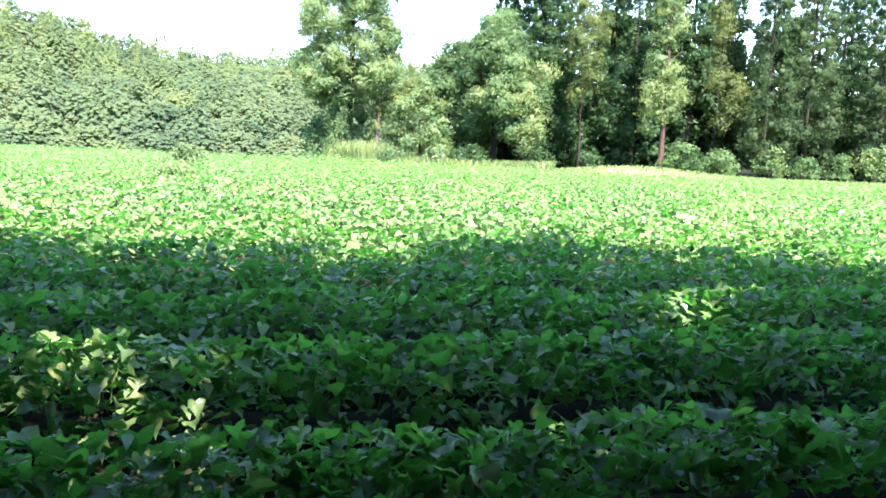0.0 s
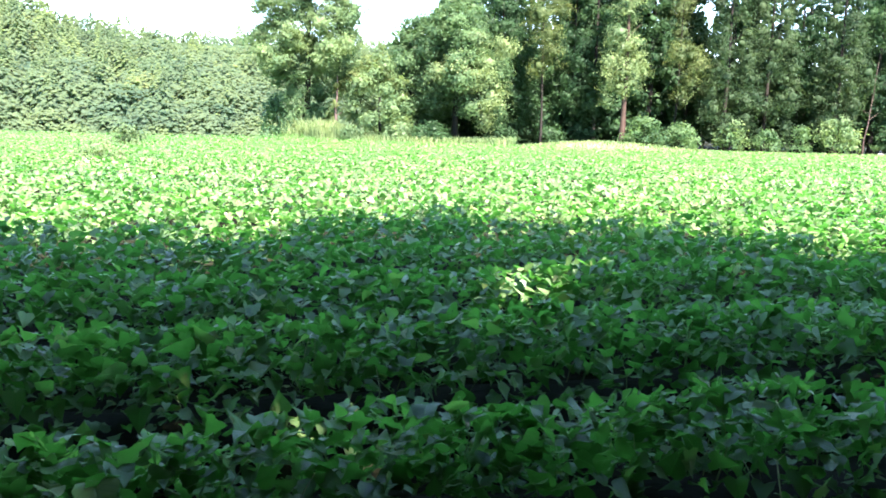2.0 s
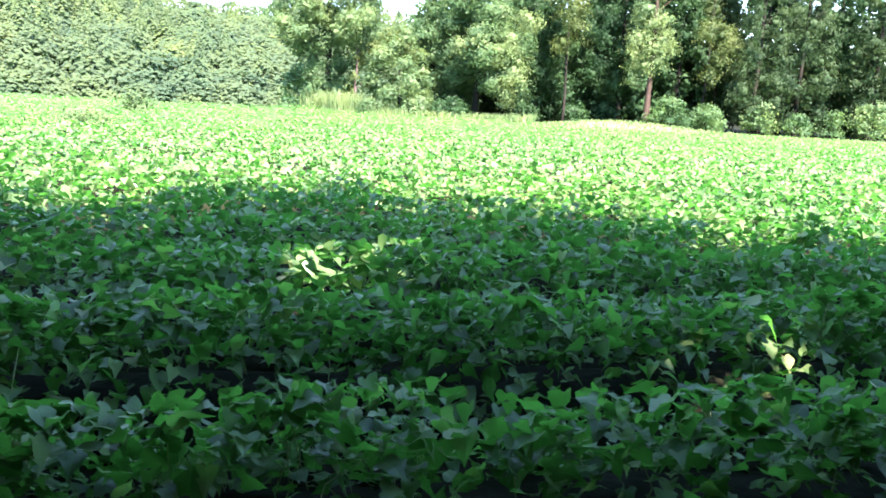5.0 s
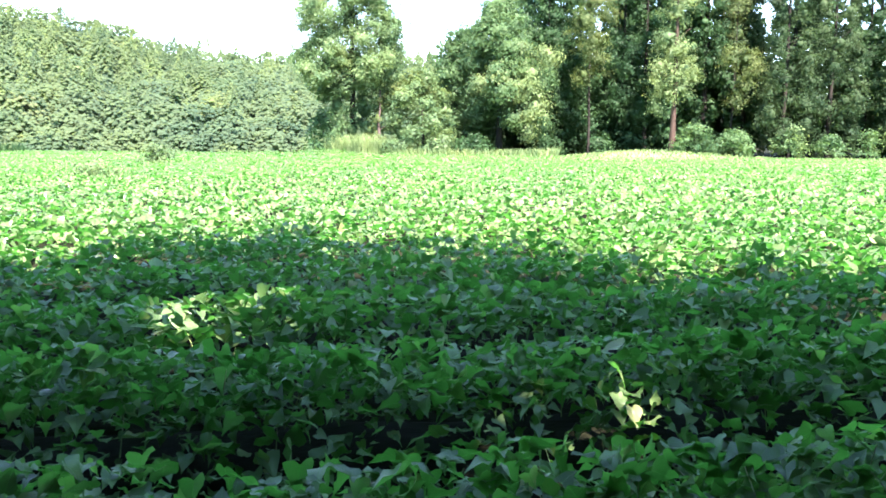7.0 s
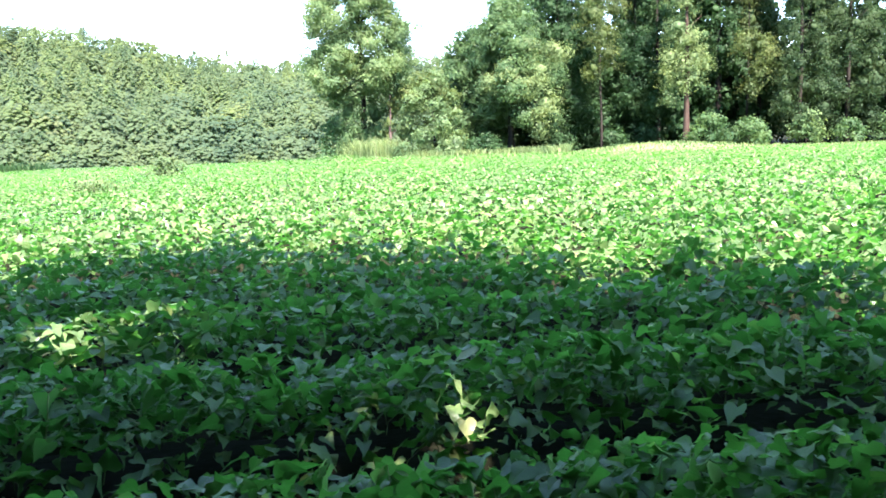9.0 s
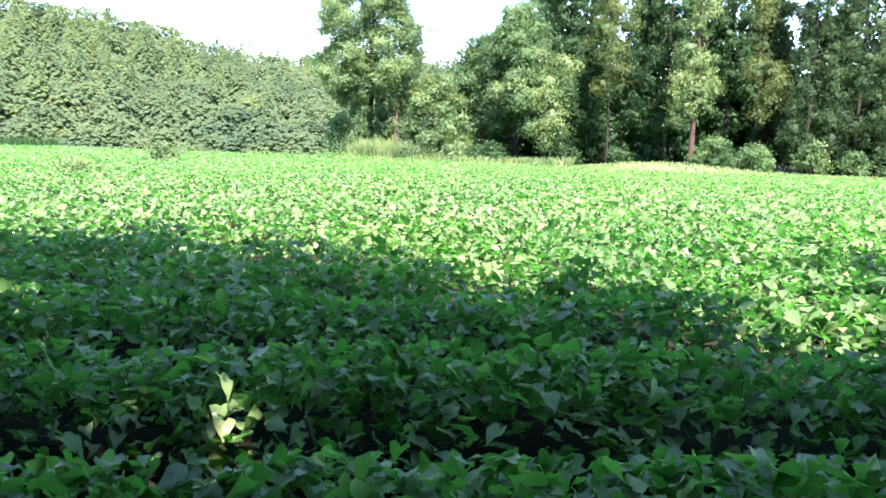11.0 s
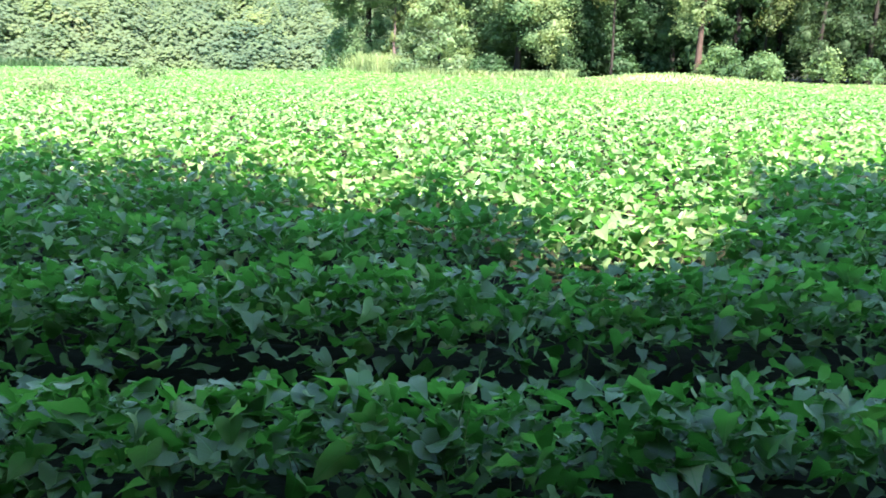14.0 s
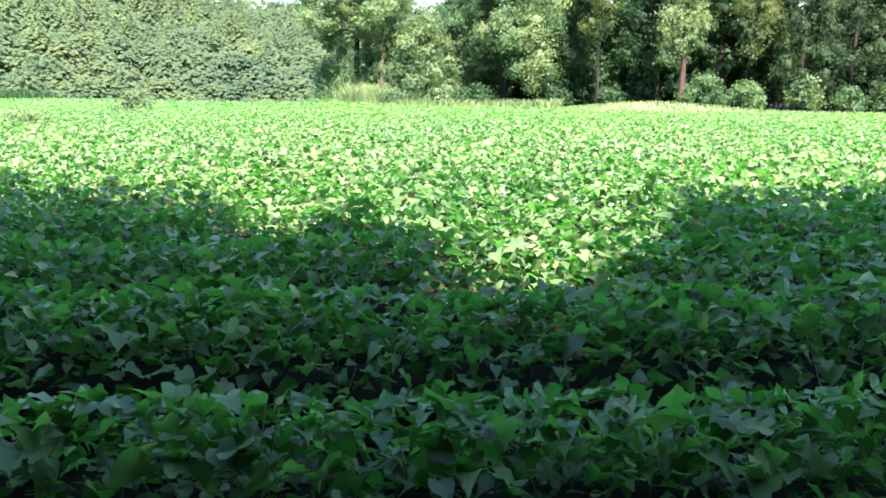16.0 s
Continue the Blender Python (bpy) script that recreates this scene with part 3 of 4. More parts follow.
# the tall tree that stands alone by the gap, with creeper up its foot
tree("oak_tree", -9.0, 51.5, "tall leafy oak with airy crown and creeper round its trunk", "tree",
     [("crown", round_lobes(90, 0.1, 0, 4.6, 15.4, 3.7, 1.0, 3, 0.8) + [(0.1 + 0.5 * (k % 2), -1.3, 6.5 + 1.3 * k, 1.0, 0.8, 0.8) for k in range(7)], 0.12, 115, M_PALE, "", dict(hollow=0.5, spread=0.2, core=0.3)),
      ("creeper", [(-1.1, -0.3, 1.4, 0.75, 0.7, 1.3), (-0.9, -0.2, 3.2, 0.9, 0.8, 1.4), (0.3, 0, 4.6, 1.9, 1.5, 0.9), (-1.9, 0.1, 4.4, 1.0, 1, 0.9), (2.2, 0.2, 3.8, 0.9, 0.9, 1.6), (2.5, 0.2, 5.6, 1.0, 0.9, 1.5), (0.8, 0.3, 3.0, 1.0, 0.9, 1.2), (0.1, -0.3, 1.6, 0.8, 0.6, 1.2), (1.3, -0.1, 1.6, 0.8, 0.6, 1.1), (0.3, -0.4, 6.4, 1.2, 0.9, 1.1)],
       0.13, 120, M_BROAD, "glossy creeper leaves hanging in curtains", dict(spread=0.13))],
     14.5, 0.22, M_BARK, 11, (0.4, 0), 3.4, 3)
tree("dead_tree", -6.9, 50.3, "short dry trunk with reddish brown withered creeper", "tree",
     [("withered_leaves", [(0, 0, 2.4, 0.3, 0.3, 0.7), (0.15, 0, 3.5, 0.5, 0.4, 0.6), (-0.1, 0, 1.4, 0.2, 0.2, 0.5)], 0.15, 26, M_YELLOW, "dry yellow-brown leaves", {})],
     4.2, 0.13, M_DEAD, 4, (0.2, 0), 0.7, 5)
tree("young_tree", -4.0, 51.0, "small yellow-green tree with layered leaves", "tree",
     [("crown", round_lobes(20, 0, 0, 1.0, 5.6, 2.1, 0.75, 11, 0.8), 0.14, 100, M_PALE, "", {}),
      ("yellow_top", [(-1.4, -0.4, 4.4, 0.8, 0.7, 0.5), (0.2, -0.5, 4.5, 1.0, 0.7, 0.6), (-0.6, -0.3, 5.2, 0.8, 0.7, 0.5)], 0.14, 70, M_YELLOW, "yellowing upper leaves", {})],
     4.8, 0.12, M_BARK, 7, (0, 0), 1.7, 11)
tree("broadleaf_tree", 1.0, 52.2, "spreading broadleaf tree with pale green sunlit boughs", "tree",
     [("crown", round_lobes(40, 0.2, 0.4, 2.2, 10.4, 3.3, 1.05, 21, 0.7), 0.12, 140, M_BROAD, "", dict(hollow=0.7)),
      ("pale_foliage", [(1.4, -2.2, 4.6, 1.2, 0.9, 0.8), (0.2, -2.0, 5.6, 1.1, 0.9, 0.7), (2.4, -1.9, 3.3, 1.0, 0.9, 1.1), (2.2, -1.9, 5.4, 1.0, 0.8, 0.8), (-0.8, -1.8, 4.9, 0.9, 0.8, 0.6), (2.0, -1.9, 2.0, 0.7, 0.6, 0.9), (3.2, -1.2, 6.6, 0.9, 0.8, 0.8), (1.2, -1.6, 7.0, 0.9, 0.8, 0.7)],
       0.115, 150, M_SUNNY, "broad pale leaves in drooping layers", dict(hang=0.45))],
     9.0, 0.24, M_BARK, 9, (0.2, 0.2), 3.0, 21)
tree("broadleaf_tree", -1.6, 55.0, "rounded dark green broadleaf tree in the second line", "tree",
     [("crown", round_lobes(34, 0, 0, 1.0, 8.6, 2.9, 1.05, 24, 0.8), 0.16, 60, M_BROAD, "", {})], 7.5, 0.2, M_BARK, 6, (0, 0), 2.4, 24)
# cedars along the edge
cedar(5.2, 55.6, 2.4, 15, 2.2, 31, M_DARK)
tree("cedar_tree", 7.0, 53.4, "leaning cedar with yellow-olive tufts", "tree",
     [("crown", [(0, -2, 7.4, 1.0, 0.8, 0.8), (-0.4, -2, 8.7, 1.2, 0.9, 1.0), (0.4, -1.8, 6.3, 0.8, 0.7, 0.8), (-0.5, -1.9, 5.4, 0.6, 0.6, 0.7), (0.2, -1.6, 10, 1.1, 0.9, 1.0), (0.9, 0, 9.2, 0.9, 0.7, 0.8), (-0.2, 0, 11.4, 0.9, 0.8, 1.0), (0.2, 0, 12.6, 0.7, 0.7, 1.0)], 0.105, 165, M_YELLOW, "", dict(wide=0.85, hang=0.5))],
     13, 0.09, M_BARK, 4, (-0.2, 0.3), 1.0, 33, "cedars of the wood", 0.45)
cedar(9.4, 55.8, 3.0, 15, 2.3, 35, M_DARK)
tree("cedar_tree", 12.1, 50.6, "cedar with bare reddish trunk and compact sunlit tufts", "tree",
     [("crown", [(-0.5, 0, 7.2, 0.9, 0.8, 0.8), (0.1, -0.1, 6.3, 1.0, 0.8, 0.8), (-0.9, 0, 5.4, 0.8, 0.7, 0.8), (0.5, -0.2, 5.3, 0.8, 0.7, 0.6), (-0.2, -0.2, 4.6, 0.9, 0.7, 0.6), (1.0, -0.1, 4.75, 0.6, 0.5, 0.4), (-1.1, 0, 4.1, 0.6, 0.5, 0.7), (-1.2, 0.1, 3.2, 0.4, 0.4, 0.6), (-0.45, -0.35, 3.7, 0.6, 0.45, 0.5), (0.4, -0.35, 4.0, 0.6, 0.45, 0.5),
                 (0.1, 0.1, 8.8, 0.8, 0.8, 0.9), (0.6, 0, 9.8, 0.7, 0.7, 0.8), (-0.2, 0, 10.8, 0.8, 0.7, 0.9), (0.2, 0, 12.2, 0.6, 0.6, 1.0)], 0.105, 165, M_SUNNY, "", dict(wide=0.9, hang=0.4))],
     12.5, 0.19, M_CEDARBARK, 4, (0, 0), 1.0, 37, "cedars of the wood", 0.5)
cedar(14.7, 54.8, 5.4, 15.5, 2.0, 39, M_DARK, trunk_r=0.24)
cedar(17.4, 55.2, 4.0, 16.5, 1.7, 40)
cedar(4.2, 54.6, 3.0, 16.5, 1.8, 42, M_DARK)
cedar(10.8, 54.8, 3.0, 16.5, 1.8, 44, M_DARK)
tree("cedar_tree", 16.3, 53.6, "cedar with hanging olive-brown tufts", "tree",
     [("crown", [(0.2, -2, 6.2, 1.0, 0.8, 0.8), (-0.5, -2, 6.5, 0.8, 0.8, 0.7), (0.8, -2, 5.6, 0.8, 0.7, 0.9), (0.2, -2, 4.5, 0.7, 0.6, 0.9), (-0.3, -1.9, 3.6, 0.5, 0.45, 0.8), (0.1, 0.4, 8, 1.0, 0.9, 1.0), (0, 0.4, 9.6, 1.0, 0.9, 1), (0, 0.4, 11.0, 0.8, 0.8, 1)], 0.105, 165, M_YELLOW, "", dict(wide=0.8, hang=0.8))],
     11.5, 0.09, M_BARK, 4, (0, 0), 0.9, 41, "cedars of the wood", 0.45)
cedar(18.9, 51.4, 1.4, 14.5, 1.8, 43)
cedar(22.0, 52.6, 1.6, 15, 2.2, 45)
cedar(24.6, 54.0, 2.0, 14.5, 1.7, 47, M_DARK)
cedar(26.4, 52.0, 2.2, 14.5, 1.9, 49)
cedar(29.6, 53.5, 2.0, 15, 2.1, 51, M_DARK)
cedar(31.6, 51.0, 1.4, 14, 1.9, 53)
cedar(35.0, 52.5, 2.0, 14, 2.2, 55)
tree("dead_tree", 28.2, 51.6, "bare grey branches of a dead young tree", "tree", [], 6.0, 0.045, M_DEAD, 9, (0.4, 0), 1.8, 57, "", 0.35)

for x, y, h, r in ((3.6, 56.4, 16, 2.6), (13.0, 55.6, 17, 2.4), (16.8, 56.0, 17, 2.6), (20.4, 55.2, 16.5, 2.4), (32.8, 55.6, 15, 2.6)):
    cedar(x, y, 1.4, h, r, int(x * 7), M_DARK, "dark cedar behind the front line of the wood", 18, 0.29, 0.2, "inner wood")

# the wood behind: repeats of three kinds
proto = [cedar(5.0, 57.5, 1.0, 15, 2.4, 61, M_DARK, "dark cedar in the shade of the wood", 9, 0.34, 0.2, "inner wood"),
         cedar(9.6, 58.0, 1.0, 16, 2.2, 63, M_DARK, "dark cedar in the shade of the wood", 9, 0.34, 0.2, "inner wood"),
         tree("broadleaf_tree", 13.0, 57.0, "broadleaf tree inside the wood, leaves darkened for shade", "tree",
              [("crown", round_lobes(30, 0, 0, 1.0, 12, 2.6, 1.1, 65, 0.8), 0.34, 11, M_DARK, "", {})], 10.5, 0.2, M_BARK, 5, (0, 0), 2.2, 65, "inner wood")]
g0 = random.Random(5)
for i in range(18):
    x, y = 2.0 + (i % 9) * 4.0 + g0.uniform(-0.8, 0.8), 57.5 + (i // 9) * 4.5 + g0.uniform(-1, 1)
    copy_thing(proto[i % 3], pose(x, y, float(land(x, y)), 0, 0, g0.uniform(0, 360)) @ Matrix.Scale(g0.uniform(0.9, 1.12), 4))
for i in range(4):
    copy_thing(proto[2], pose(-2.5 + i * 2.9, 57.5 + (i % 2) * 1.5, 0, 0, 0, 70 * i) @ Matrix.Scale(0.62, 4))


def shrub(x, y, w, h, mat, label, seed, leaf=0.15, per=84, opt=None):
    t = thing("shrub", x, y, float(land(x, y)), label, "shrub", "shrubs along the wood")
    lobes = round_lobes(max(9, int(w * 9)), 0, 0, h * 0.14, h * 0.88, w * 0.5, w * 0.17, seed, 0.8)
    trunk_parts(t, h * 0.7, 0.04, 5, M_BARK, seed, (0, 0), w * 0.4, 0.1)
    v, tr = sprays(lobes, leaf, per, seed, **(opt or dict(spread=0.2, core=0.14, hollow=0.4)))
    part("leaves", mesh_of("leaves", v, tr, mat), t)
    return t


shrub(13.4, 49.9, 2.2, 2.0, M_BROAD, "broad-leaved green shrub at the foot of the cedars", 71)
shrub(15.6, 49.8, 2.2, 1.7, M_BROAD, "broad-leaved green shrub at the foot of the cedars", 72)
shrub(18.9, 50.0, 1.8, 2.1, M_PALE, "pale sunlit shrub at the foot of the cedars", 73)
shrub(21.4, 50.6, 1.6, 1.6, M_BROAD, "broad-leaved green shrub at the foot of the cedars", 74)
shrub(23.6, 50.4, 1.5, 2.0, M_BROAD, "broad-leaved green shrub at the foot of the cedars", 75)
shrub(25.8, 50.2, 2.3, 2.5, M_PALE, "pale sunlit shrub at the foot of the cedars", 76)
shrub(29.8, 50.6, 2.2, 2.2, M_BROAD, "broad-leaved green shrub at the foot of the cedars", 77)
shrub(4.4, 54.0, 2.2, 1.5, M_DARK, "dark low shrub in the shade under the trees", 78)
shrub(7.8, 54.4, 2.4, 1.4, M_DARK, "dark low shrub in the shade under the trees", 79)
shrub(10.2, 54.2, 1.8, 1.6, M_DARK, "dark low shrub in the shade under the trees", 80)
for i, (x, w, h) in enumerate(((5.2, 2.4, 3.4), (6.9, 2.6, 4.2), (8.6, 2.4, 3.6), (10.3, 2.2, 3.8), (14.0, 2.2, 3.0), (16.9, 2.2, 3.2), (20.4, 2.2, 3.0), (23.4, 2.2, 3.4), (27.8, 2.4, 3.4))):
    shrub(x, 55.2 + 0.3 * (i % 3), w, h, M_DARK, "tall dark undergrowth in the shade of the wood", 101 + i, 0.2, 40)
shrub(-0.6, 50.2, 2.6, 1.5, M_DARK, "dark low shrub in the shade under the trees", 81)
shrub(-3.0, 49.4, 1.6, 1.2, M_PALE, "pale weedy shrub beside the field", 82, 0.16)
shrub(-5.6, 49.0, 1.5, 1.1, M_PALE, "pale weedy shrub beside the field", 83, 0.16)
shrub(-10.9, 48.8, 0.9, 1.1, M_BROAD, "small weedy shrub beside the field", 84, 0.2)
shrub(-11.3, 52.2, 1.8, 3.4, M_BROAD, "grey-green bush behind the oak", 85, 0.2)
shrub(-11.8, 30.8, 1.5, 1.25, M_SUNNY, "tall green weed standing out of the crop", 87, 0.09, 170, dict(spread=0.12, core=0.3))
shrub(-7.3, 19.9, 1.35, 0.85, M_PALE, "low dark weed clump among the vines", 88, 0.07, 190, dict(spread=0.1, core=0.3))

# ---- grass on the verge ----
def grass(name, n, spot, low, high, width, label, seed, mat):
    g = np.random.default_rng(seed)
    x, y = spot(g, n)
    h = g.uniform(low, high, n)
    az, tip = g.uniform(0, 2 * math.pi, n), g.normal(0, 0.28, (n, 2)) * h[:, None]
    z = land(x, y)
    wx, wy = np.cos(az) * width, np.sin(az) * width
    b0, b1 = np.stack([x - wx, y - wy, z], 1), np.stack([x + wx, y + wy, z], 1)
    m0 = np.stack([x + tip[:, 0] * 0.35 - wx * 0.7, y + tip[:, 1] * 0.35 - wy * 0.7, z + h * 0.6], 1)
    m1 = np.stack([x + tip[:, 0] * 0.35 + wx * 0.7, y + tip[:, 1] * 0.35 + wy * 0.7, z + h * 0.6], 1)
    tp = np.stack([x + tip[:, 0], y + tip[:, 1], z + h], 1)
    V = np.stack([b0, b1, m0, m1, tp], 1).reshape(-1, 3)
    T = np.array([(0, 1, 3), (0, 3, 2), (2, 3, 4)])[None] + (np.arange(n) * 5)[:, None, None]
    return tagged(part(name, mesh_of(name, V, T.reshape(-1, 3), mat)), label, "grass", kind="stuff")


def verge_spot(g, n):
    x = g.uniform(-9, 36, n)
    e = field_end(x) - 0.8
    return x, e + (51.2 - e) * g.random(n) ** 0.9


grass("verge_grass", 24000, verge_spot, 0.06, 0.2, 0.035, "short bright green grass between crop and wood", 91, M_GRASS)
grass("tall_grass", 1500, lambda g, n: (g.normal(-7.6, 1.0, n), g.uniform(48.4, 50.2, n)), 0.7, 1.5, 0.022, "clump of tall pale reeds beside the oak", 92, M_GRASS)
grass("weeds", 4200, lambda g, n: (g.uniform(-6, 5, n), g.uniform(48.2, 50.4, n)), 0.25, 0.75, 0.035, "ragged tall weeds under the trees", 94, M_GRASS)
grass("upright_stalks", 420, lambda g, n: (np.round(g.uniform(-50, -41, n) * 2) / 2 + g.normal(0, 0.06, n), g.normal(61.0, 0.15, n)), 0.7, 1.3, 0.05, "row of dark upright stalks at the field's far edge", 95, M_DARK)

# ---- heap at the wood's edge ----
def boulder(x, y, z, s, mat, name, label, category, seed, flat=0.6):
    bm = bmesh.new()
    bmesh.ops.create_icosphere(bm, subdivisions=3, radius=1)
    for v in bm.verts:
        d = v.co.normalized()
        r = 1 + 0.28 * noise.noise(d * 1.6 + Vector((seed, 0, 0))) + 0.1 * noise.noise(d * 4 + Vector((0, seed, 0)))
        v.co = Vector((d.x * r * s, d.y * r * s * 0.8, d.z * r * s * flat))
    me = bpy.data.meshes.new(name)
    bm.to_mesh(me)
    bm.free()
    me.materials.append(mat)
    ob = new(name, me)
    ob.location = (x, y, z + s * flat * 0.6)
    return tagged(ob, label, category)


boulder(29.3, 50.2, float(land(29.3, 50.2)) - 0.05, 0.34, M_STONE, "rock", "grey weathered rock at the wood's edge", "rock", 1.0, 0.55)
boulder(28.8, 50.5, float(land(28.8, 50.5)) - 0.05, 0.22, M_STONE, "rock", "grey weathered rock at the wood's edge", "rock", 5.0, 0.6)
boulder(30.2, 50.0, float(land(30.2, 50.0)) - 0.03, 0.26, M_SACK, "sack", "crumpled white sack lying on the grass", "sack", 9.0, 0.5)

# ---- wooded hill ----
# a bough as seen from afar: a small domed pad of leaf
RING = [2 * math.pi * k / 5 for k in range(5)]
CUSHION = np.array([(0, 0, 0.5)] + [(math.cos(a), math.sin(a), -0.35) for a in RING])
CUSHION_T = np.array([(0, 1 + k, 1 + (k + 1) % 5) for k in range(5)])


def far_woods():
    """Crowns crowding one another up the slope: their lumpy tops, and leaves over them."""
    g = np.random.default_rng(12)
    na, nd = 300, 150
    az, dist = np.radians(np.linspace(-60, 9, na)), np.linspace(108, 210, nd)
    A, D = np.meshgrid(az, dist)
    x, y = 4 + D * np.sin(A), D * np.cos(A)
    base = land(x, y)
    top = base + 1.5
    tall = [(-23.9, 204, 10.4), (-23.2, 205, 9.2), (-26.8, 204, 8.8), (-26.2, 203, 8.4), (-38.8, 206, 10.2), (-20.0, 205, 8.4), (-17.6, 206, 8.6), (-36.0, 205, 8.8)]
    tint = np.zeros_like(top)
    P, O, H, crowns, crown_hue = [], [], [], [], []
    for k in range(690):
        ta, td = radians(g.uniform(-50, -2)), 113 + 78 * g.random() ** 0.85
        cone = g.random() < (0.8 if td > 130 and ta < radians(-25) else 0.25)
        h, r = (g.uniform(8.0, 11.0), g.uniform(2.4, 3.3)) if cone else (g.uniform(5.4, 7.6), g.uniform(2.8, 4.6))
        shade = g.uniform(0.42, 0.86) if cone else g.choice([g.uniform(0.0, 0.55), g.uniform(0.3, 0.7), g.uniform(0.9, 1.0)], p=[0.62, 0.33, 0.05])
        if k < len(tall):
            ta, td, h, r, cone = radians(tall[k][0]), tall[k][1], tall[k][2], 2.3, False
        elif k >= 600:
            ta, td, h, r, cone = radians(-50 + 48 * (k - 600) / 90), g.uniform(199, 206), g.uniform(6.8, 8.2), g.uniform(2.8, 3.6), False
        elif k >= 500:
            ta, td, h, r, cone = radians(-50 + 48 * (k - 500) / 100), g.uniform(108.5, 112), g.uniform(2.8, 5.4), g.uniform(1.8, 3.2), False
        tx, ty = 4 + td * math.sin(ta), td * math.cos(ta)
        q = np.hypot(x - tx, y - ty) / (r * 0.8)
        foot = float(land(tx, ty))
        dome = np.maximum(1 - q, 0) ** 0.8 if cone else np.sqrt(np.maximum(1 - q * q, 0))
        z = np.where(q < 1, foot + h * (0.26 + 0.36 * dome) - 0.2, -99)
        # shade in the gaps between crowns put into the surface's darker hue
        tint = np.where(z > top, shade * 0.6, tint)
        top = np.maximum(top, z)
        # boughs: whorls of drooping arms on a cedar, cushions of leaf on a broadleaf crown
        if cone:
            m = 180
            f = (np.arange(m) + 0.5) / m
            az = np.arange(m) * 2.399 + g.uniform(-0.4, 0.4, m)
            reach = r * (1 - f ** 1.2 * 0.95) * g.uniform(0.62, 1.05, m)
            c = np.stack([reach * np.cos(az), reach * np.sin(az), h * (0.2 + 0.8 * f) - 0.15 * reach], 1)
            along, across, thick = 0.20 * reach + 0.2, 0.14 * reach + 0.17, 0.22 + 0.1 * (1 - f)
            dip = np.full(m, 0.35)
        else:
            m = 240
            up = 1 - 1.35 * (np.arange(m) + 0.5) / m
            az = np.arange(m) * 2.399 + g.uniform(-0.4, 0.4, m)
            flat = np.sqrt(np.maximum(1 - up * up, 0))
            lump = (1 + 0.2 * swell(flat * np.cos(az) * 2.6 + 9 * shade + k, flat * np.sin(az) * 2.6 + up * 3, 5 * shade)) * g.uniform(0.72, 1.06, m)
            c = np.stack([flat * np.cos(az) * r, flat * np.sin(az) * r, up * h * 0.48], 1) * lump[:, None] + [0, 0, h * 0.48]
            along = across = 0.16 + r * g.uniform(0.04, 0.095, m)
            thick, dip = along * 0.75, 0.55 * (1 - up)
        seen = (c[:, 0] * math.sin(ta) + c[:, 1] * math.cos(ta) < 0.12 * r) | (c[:, 2] > h * 0.85)
        c, az, dip = c[seen], az[seen], dip[seen]
        m = len(c)
        e1 = np.stack([np.cos(az) * np.cos(dip), np.sin(az) * np.cos(dip), -np.sin(dip)], 1)
        e2 = np.stack([-np.sin(az), np.cos(az), np.zeros(m)], 1)
        e3 = np.cross(e1, e2)
        v = np.repeat(CUSHION[None], m, 0) + g.normal(0, 0.14, (m, len(CUSHION), 3))
        v = c[:, None] + v[:, :, :1] * (e1 * along[seen, None])[:, None] + v[:, :, 1:2] * (e2 * across[seen, None])[:, None] + v[:, :, 2:] * (e3 * thick[seen, None])[:, None]
        faces = (CUSHION_T[None] + (np.arange(m) * len(CUSHION))[:, None, None]).reshape(-1, 3)
        crowns.append((v.reshape(-1, 3) + [tx, ty, foot], faces))
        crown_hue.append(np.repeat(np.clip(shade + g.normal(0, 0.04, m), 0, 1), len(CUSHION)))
        on = g.integers(0, m, 60)
        out = c[on] - [0, 0, h * 0.35]
        out /= np.linalg.norm(out, axis=1)[:, None]
        P.append(c[on] + g.normal(0, 0.3, (60, 3)) + out * g.uniform(0.1, 0.5, (60, 1)) + [tx, ty, foot])
        O.append(out + [0, 0, 0.45])
        H.append(np.clip(shade + g.normal(0, 0.08, 60), 0, 1))
    top = top + 0.5 * swell(x * 1.6, y * 1.6, 2.0) + 0.1 * g.normal(size=top.shape)
    top = base + (top - base) * np.clip((D - 110) / 4, 0, 1)
    x, y = x + g.normal(0, 0.13, x.shape), y + g.normal(0, 0.13, x.shape)
    idx = np.arange(na * nd).reshape(nd, na)
    q = np.stack([idx[:-1, :-1], idx[:-1, 1:], idx[1:, 1:], idx[1:, :-1]], -1).reshape(-1, 4)
    tri = np.concatenate([q[:, [0, 2, 1]], q[:, [0, 3, 2]]])
    surface = (np.stack([x, y, top], -1).reshape(-1, 3), tri)
    pos, nrm, hue = np.concatenate(P), np.concatenate(O), np.concatenate(H)
    n = len(pos)
    nrm = nrm + g.normal(0, 0.22, (n, 3))
    nrm /= np.linalg.norm(nrm, axis=1)[:, None]
    tip = g.normal(0, 1, (n, 3)) + [0, 0, -0.3]
    tip -= (tip * nrm).sum(1)[:, None] * nrm
    tip /= np.linalg.norm(tip, axis=1)[:, None]
    size = 0.46 * np.clip(g.normal(1, 0.3, n), 0.4, 1.8)
    leaves = scatter(SLIP, SLIP_T, pos, (np.cross(tip, nrm), tip, nrm), size)
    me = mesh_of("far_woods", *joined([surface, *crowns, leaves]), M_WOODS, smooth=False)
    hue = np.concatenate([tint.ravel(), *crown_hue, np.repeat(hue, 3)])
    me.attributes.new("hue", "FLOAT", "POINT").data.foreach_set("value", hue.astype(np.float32))
